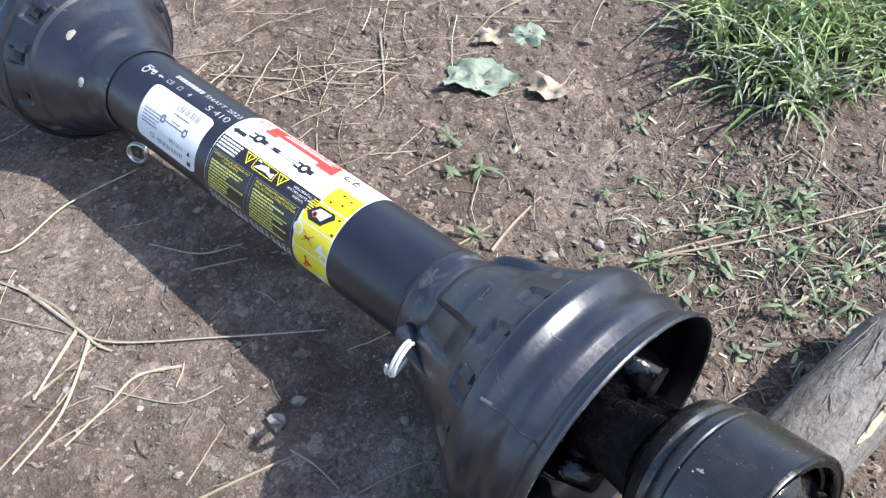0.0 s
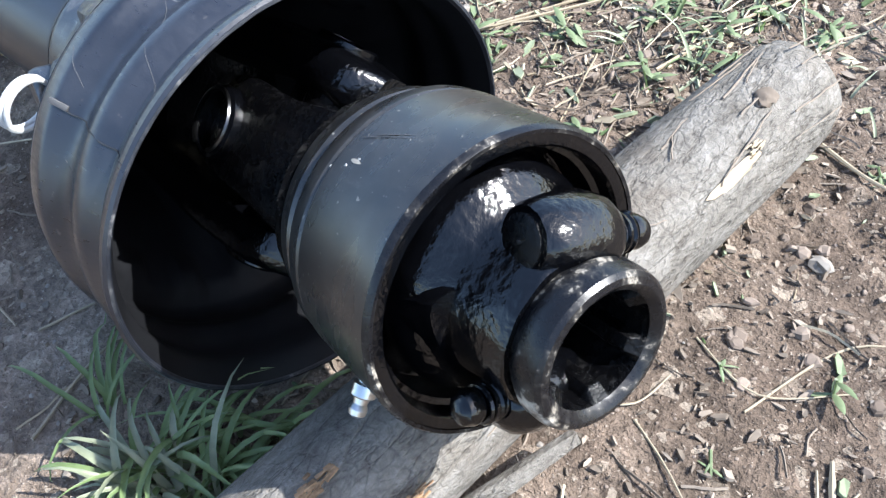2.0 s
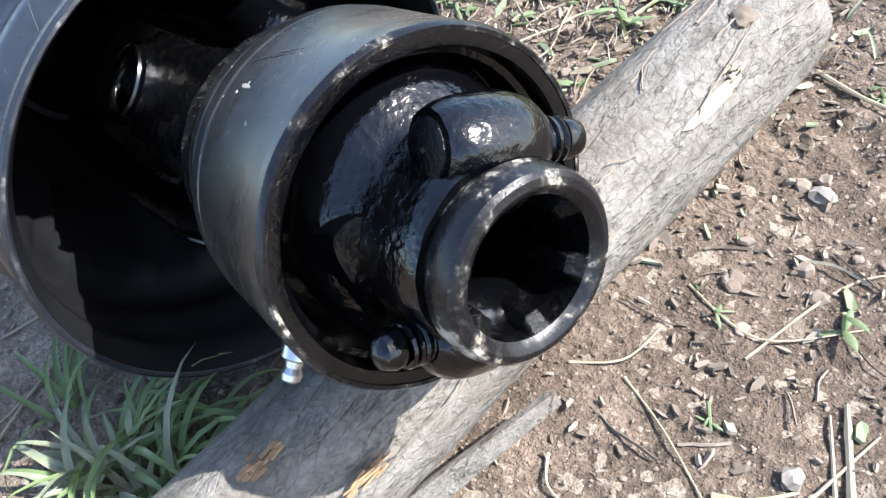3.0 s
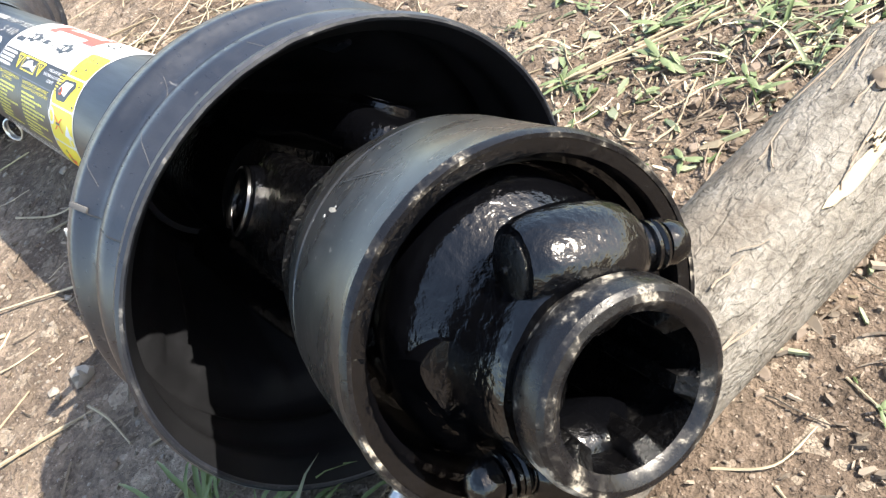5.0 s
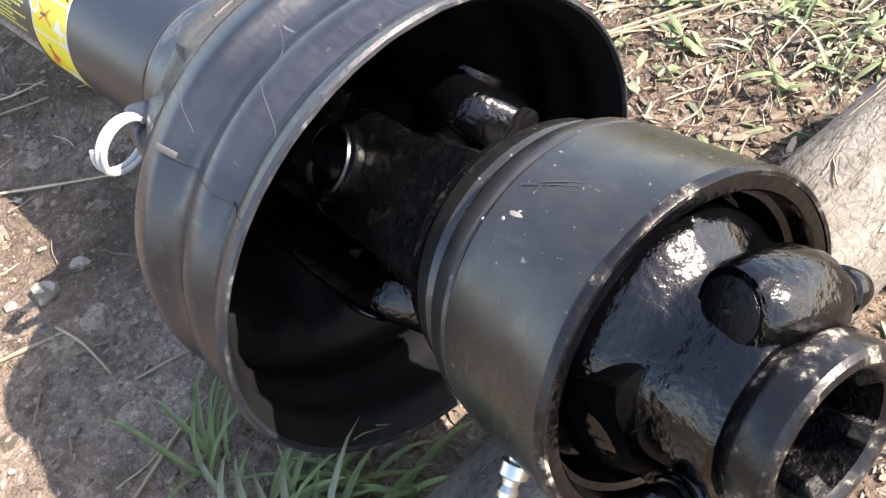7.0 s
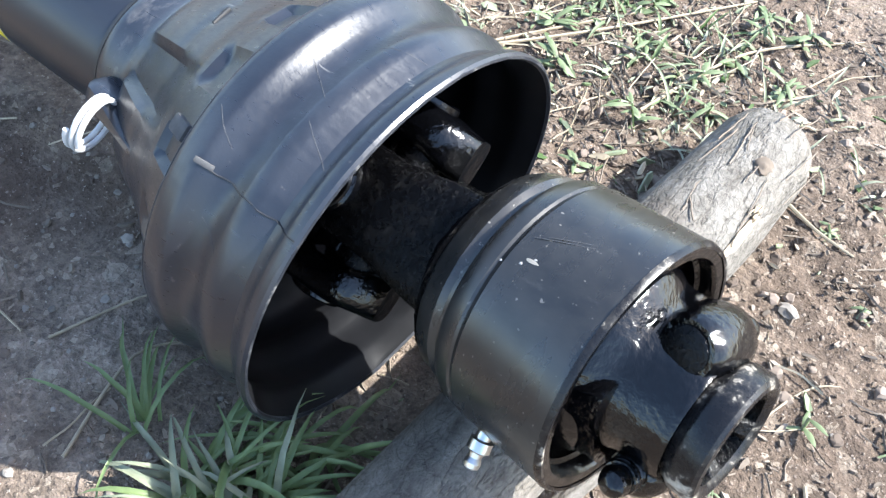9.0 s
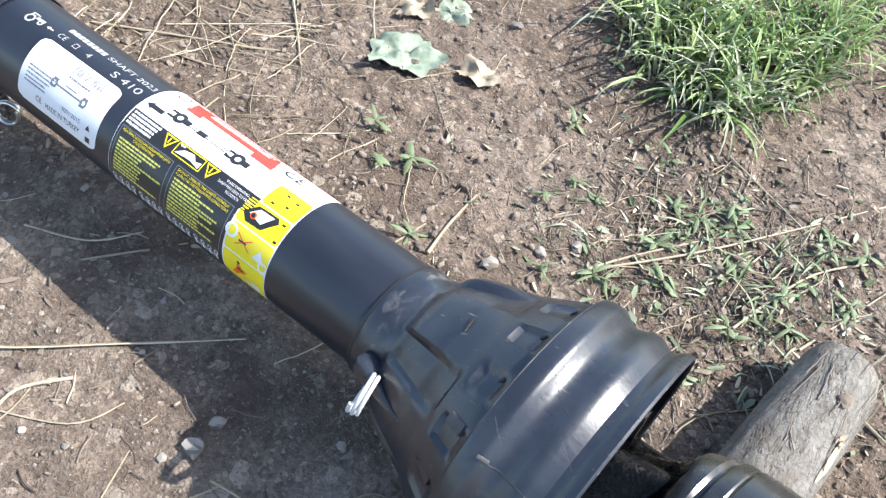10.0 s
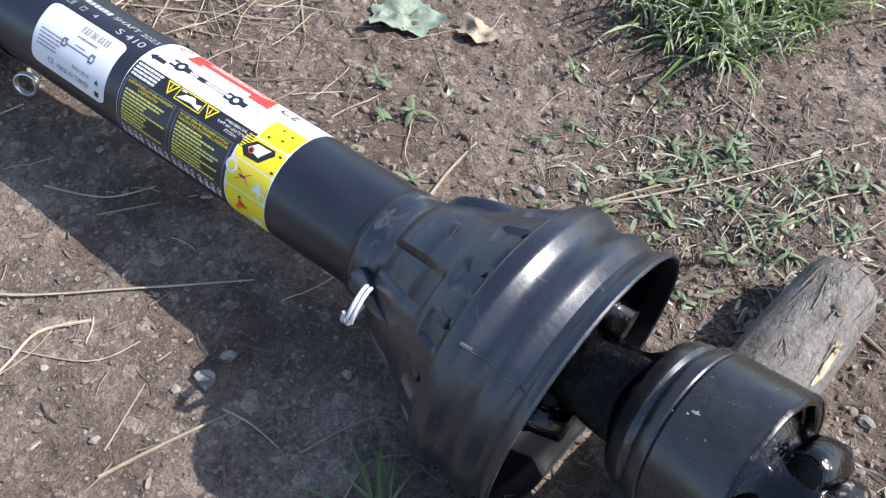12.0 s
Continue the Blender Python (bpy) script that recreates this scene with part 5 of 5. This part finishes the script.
def flake(lo, hi, ratio=(0.15, 0.5)):
    """A thin ragged chip: a six-cornered slab with uneven edges."""
    def make(rng):
        a = lo + (hi - lo) * rng.random() ** 2.4
        b, c = a * rng.uniform(*ratio), rng.uniform(0.0003, 0.0009)
        m = Euler((rng.gauss(0, 0.4), rng.gauss(0, 0.3), rng.uniform(0, 6.3))).to_matrix()
        edge = [(math.cos(q) * a / 2 * rng.uniform(0.55, 1.1), math.sin(q) * b / 2 * rng.uniform(0.5, 1.2)) for q in (0.1, 0.9, 2.1, 3.0, 4.1, 5.3)]
        pts = []
        for z in (-c, c):
            for x, y in edge:
                p = m @ Vector((x, y, z + 2.0 * y * y / max(a, 1e-4)))
                pts.append((p.x, p.y, p.z + 0.001))
        return pts, [(5, 4, 3, 2, 1, 0), (6, 7, 8, 9, 10, 11)] + [(k, (k + 1) % 6, 6 + (k + 1) % 6, 6 + k) for k in range(6)]
    return make


def plate(lo, hi):
    """A flat broken bit of crusted soil with a ragged outline and a tilted top."""
    def make(rng):
        a = lo + (hi - lo) * rng.random() ** 2.6
        b, c = a * rng.uniform(0.45, 0.95), a * rng.uniform(0.14, 0.32)
        m = Euler((rng.gauss(0, 0.22), rng.gauss(0, 0.22), rng.uniform(0, 6.3))).to_matrix()
        edge = [(math.cos(q) * a / 2 * rng.uniform(0.6, 1.15), math.sin(q) * b / 2 * rng.uniform(0.6, 1.15)) for q in (0.1, 0.9, 1.9, 2.8, 3.7, 4.6, 5.5)]
        pts = []
        for z, k in ((-c, 1.1), (c * 0.55, 1.0), (c, 0.66)):
            for x, y in edge:
                p = m @ Vector((x * k, y * k, z + c * rng.uniform(-0.2, 0.2)))
                pts.append((p.x, p.y, p.z + c * 0.2))
        sides = [(o + k, o + (k + 1) % 7, o + 7 + (k + 1) % 7, o + 7 + k) for o in (0, 7) for k in range(7)]
        return pts, [tuple(range(14, 21))] + sides
    return make


def fibre(lo, hi):
    def make(rng):
        n, ln, w = 7, rng.uniform(lo, hi), rng.uniform(0.0003, 0.0007)
        h, p, pts = rng.uniform(0, 6.3), Vector((0, 0, 0.0012)), []
        for i in range(n + 1):
            s = Vector((-math.sin(h), math.cos(h), 0)) * w
            pts += [tuple(p - s), tuple(p + Vector((0, 0, w * 1.4))), tuple(p + s)]
            p = p + Vector((math.cos(h), math.sin(h), rng.uniform(-0.12, 0.16))) * ln / n
            p.z = max(0.0006, p.z)
            h += rng.gauss(0, 0.12)
        return pts, [(3 * i + k, 3 * i + 3 + k, 3 * i + 4 + k, 3 * i + 1 + k) for i in range(n) for k in (0, 1)]
    return make


def everywhere(rng):
    return rng.uniform(-0.45, 0.85), rng.uniform(-0.32, 0.62)


def near_log(rng):
    return rng.uniform(0.45, 0.85), rng.uniform(-0.16, 0.42)


def behind(rng):
    return rng.gauss(0.0, 0.11), rng.gauss(0.22, 0.09)


def grassy(rng):
    return rng.gauss(0.50, 0.09), rng.gauss(0.27, 0.08)


scatter("soil_crumbs", 61, 7000, pebble(0.0004, 0.0014, 0.45), everywhere, CLOD, "loose brown soil crumbs", "soil")
scatter("soil_crumbs", 62, 6000, pebble(0.0004, 0.0012, 0.45), near_log, CLOD, "loose brown soil crumbs by the log", "soil")
scatter("soil_clods", 74, 2600, plate(0.002, 0.011), lambda rng: (rng.uniform(-0.1, 0.85), rng.uniform(0.06, 0.6)), CLOD, "dark broken soil clods behind the shaft", "soil")
scatter("soil_clods", 75, 1500, plate(0.0015, 0.007), everywhere, CLOD, "small broken soil clods", "soil")
scatter("pebbles", 76, 260, pebble(0.0014, 0.0038, 0.6), lambda rng: (rng.uniform(-0.15, 0.5), rng.uniform(-0.30, -0.03)), STONE, "pale grit stones pressed into the soil", "pebbles")
scatter("wood_chips", 77, 150, flake(0.006, 0.016, (0.2, 0.5)), lambda rng: (rng.uniform(-0.15, 0.5), rng.uniform(-0.30, 0.0)), CHIP, "tan wood chips on trodden soil", "wood chips")
scatter("pebbles", 63, 1300, pebble(0.0005, 0.0019), everywhere, STONE, "pale small pebbles in the soil", "pebbles")
scatter("wood_chips", 64, 2600, flake(0.0015, 0.009, (0.15, 0.6)), everywhere, CHIP, "small wood chips and bark bits", "wood chips")
scatter("wood_chips", 65, 1700, flake(0.002, 0.011), near_log, CHIP, "small wood chips and bark bits by the log", "wood chips")
scatter("root_fibres", 72, 900, fibre(0.006, 0.028), everywhere, CHIP, "dark thin root fibres in soil", "roots")
scatter("root_fibres", 73, 500, fibre(0.006, 0.03), grassy, CHIP, "dark thin root fibres among weeds", "roots")
scatter("fine_straw", 66, 190, fibre(0.015, 0.06), everywhere, STRAW, "fine dry straw bits on soil", "straw")
scatter("fine_straw", 67, 120, fibre(0.04, 0.13), behind, STRAW, "dry straw strewn behind the shaft", "straw")
scatter("fine_straw", 68, 110, fibre(0.015, 0.06), grassy, STRAW, "dry grass bits among weeds", "straw")
scatter("clipped_leaves", 69, 260, flake(0.006, 0.022, (0.2, 0.4)), grassy, WEED, "trampled pale green leaves", "leaves")
scatter("dry_leaf_bits", 71, 330, flake(0.004, 0.018, (0.12, 0.3)), grassy, STRAW, "dry tan leaf bits among weeds", "leaves")
scatter("clipped_leaves", 70, 90, flake(0.004, 0.014, (0.2, 0.4)), near_log, WEED, "trampled pale green leaves by the log", "leaves")

for i, (x, y, s) in enumerate([(0.312, -0.122, 0.0072), (0.366, 0.142, 0.0065), (0.411, 0.206, 0.0055), (0.391, 0.18, 0.005), (0.202, 0.412, 0.005), (0.289, -0.199, 0.0035), (0.081, -0.17, 0.003), (0.69, 0.143, 0.0052), (0.309, -0.099, 0.005), (0.735, 0.02, 0.004), (0.404, 0.217, 0.004)]):
    bm = blob((s * 1.2, s * 0.9, s * 0.7), 2, 0.5, i)
    ob = finish("stone", bm, STONE, None, "", True, 0.45)
    ob.matrix_world = pose(x, y, ground_at(x, y) + s * 0.35, 0, 0, 50 * i)
    tagged(ob, "pale grey stone half sunk in soil", "stone", "stones on the soil")
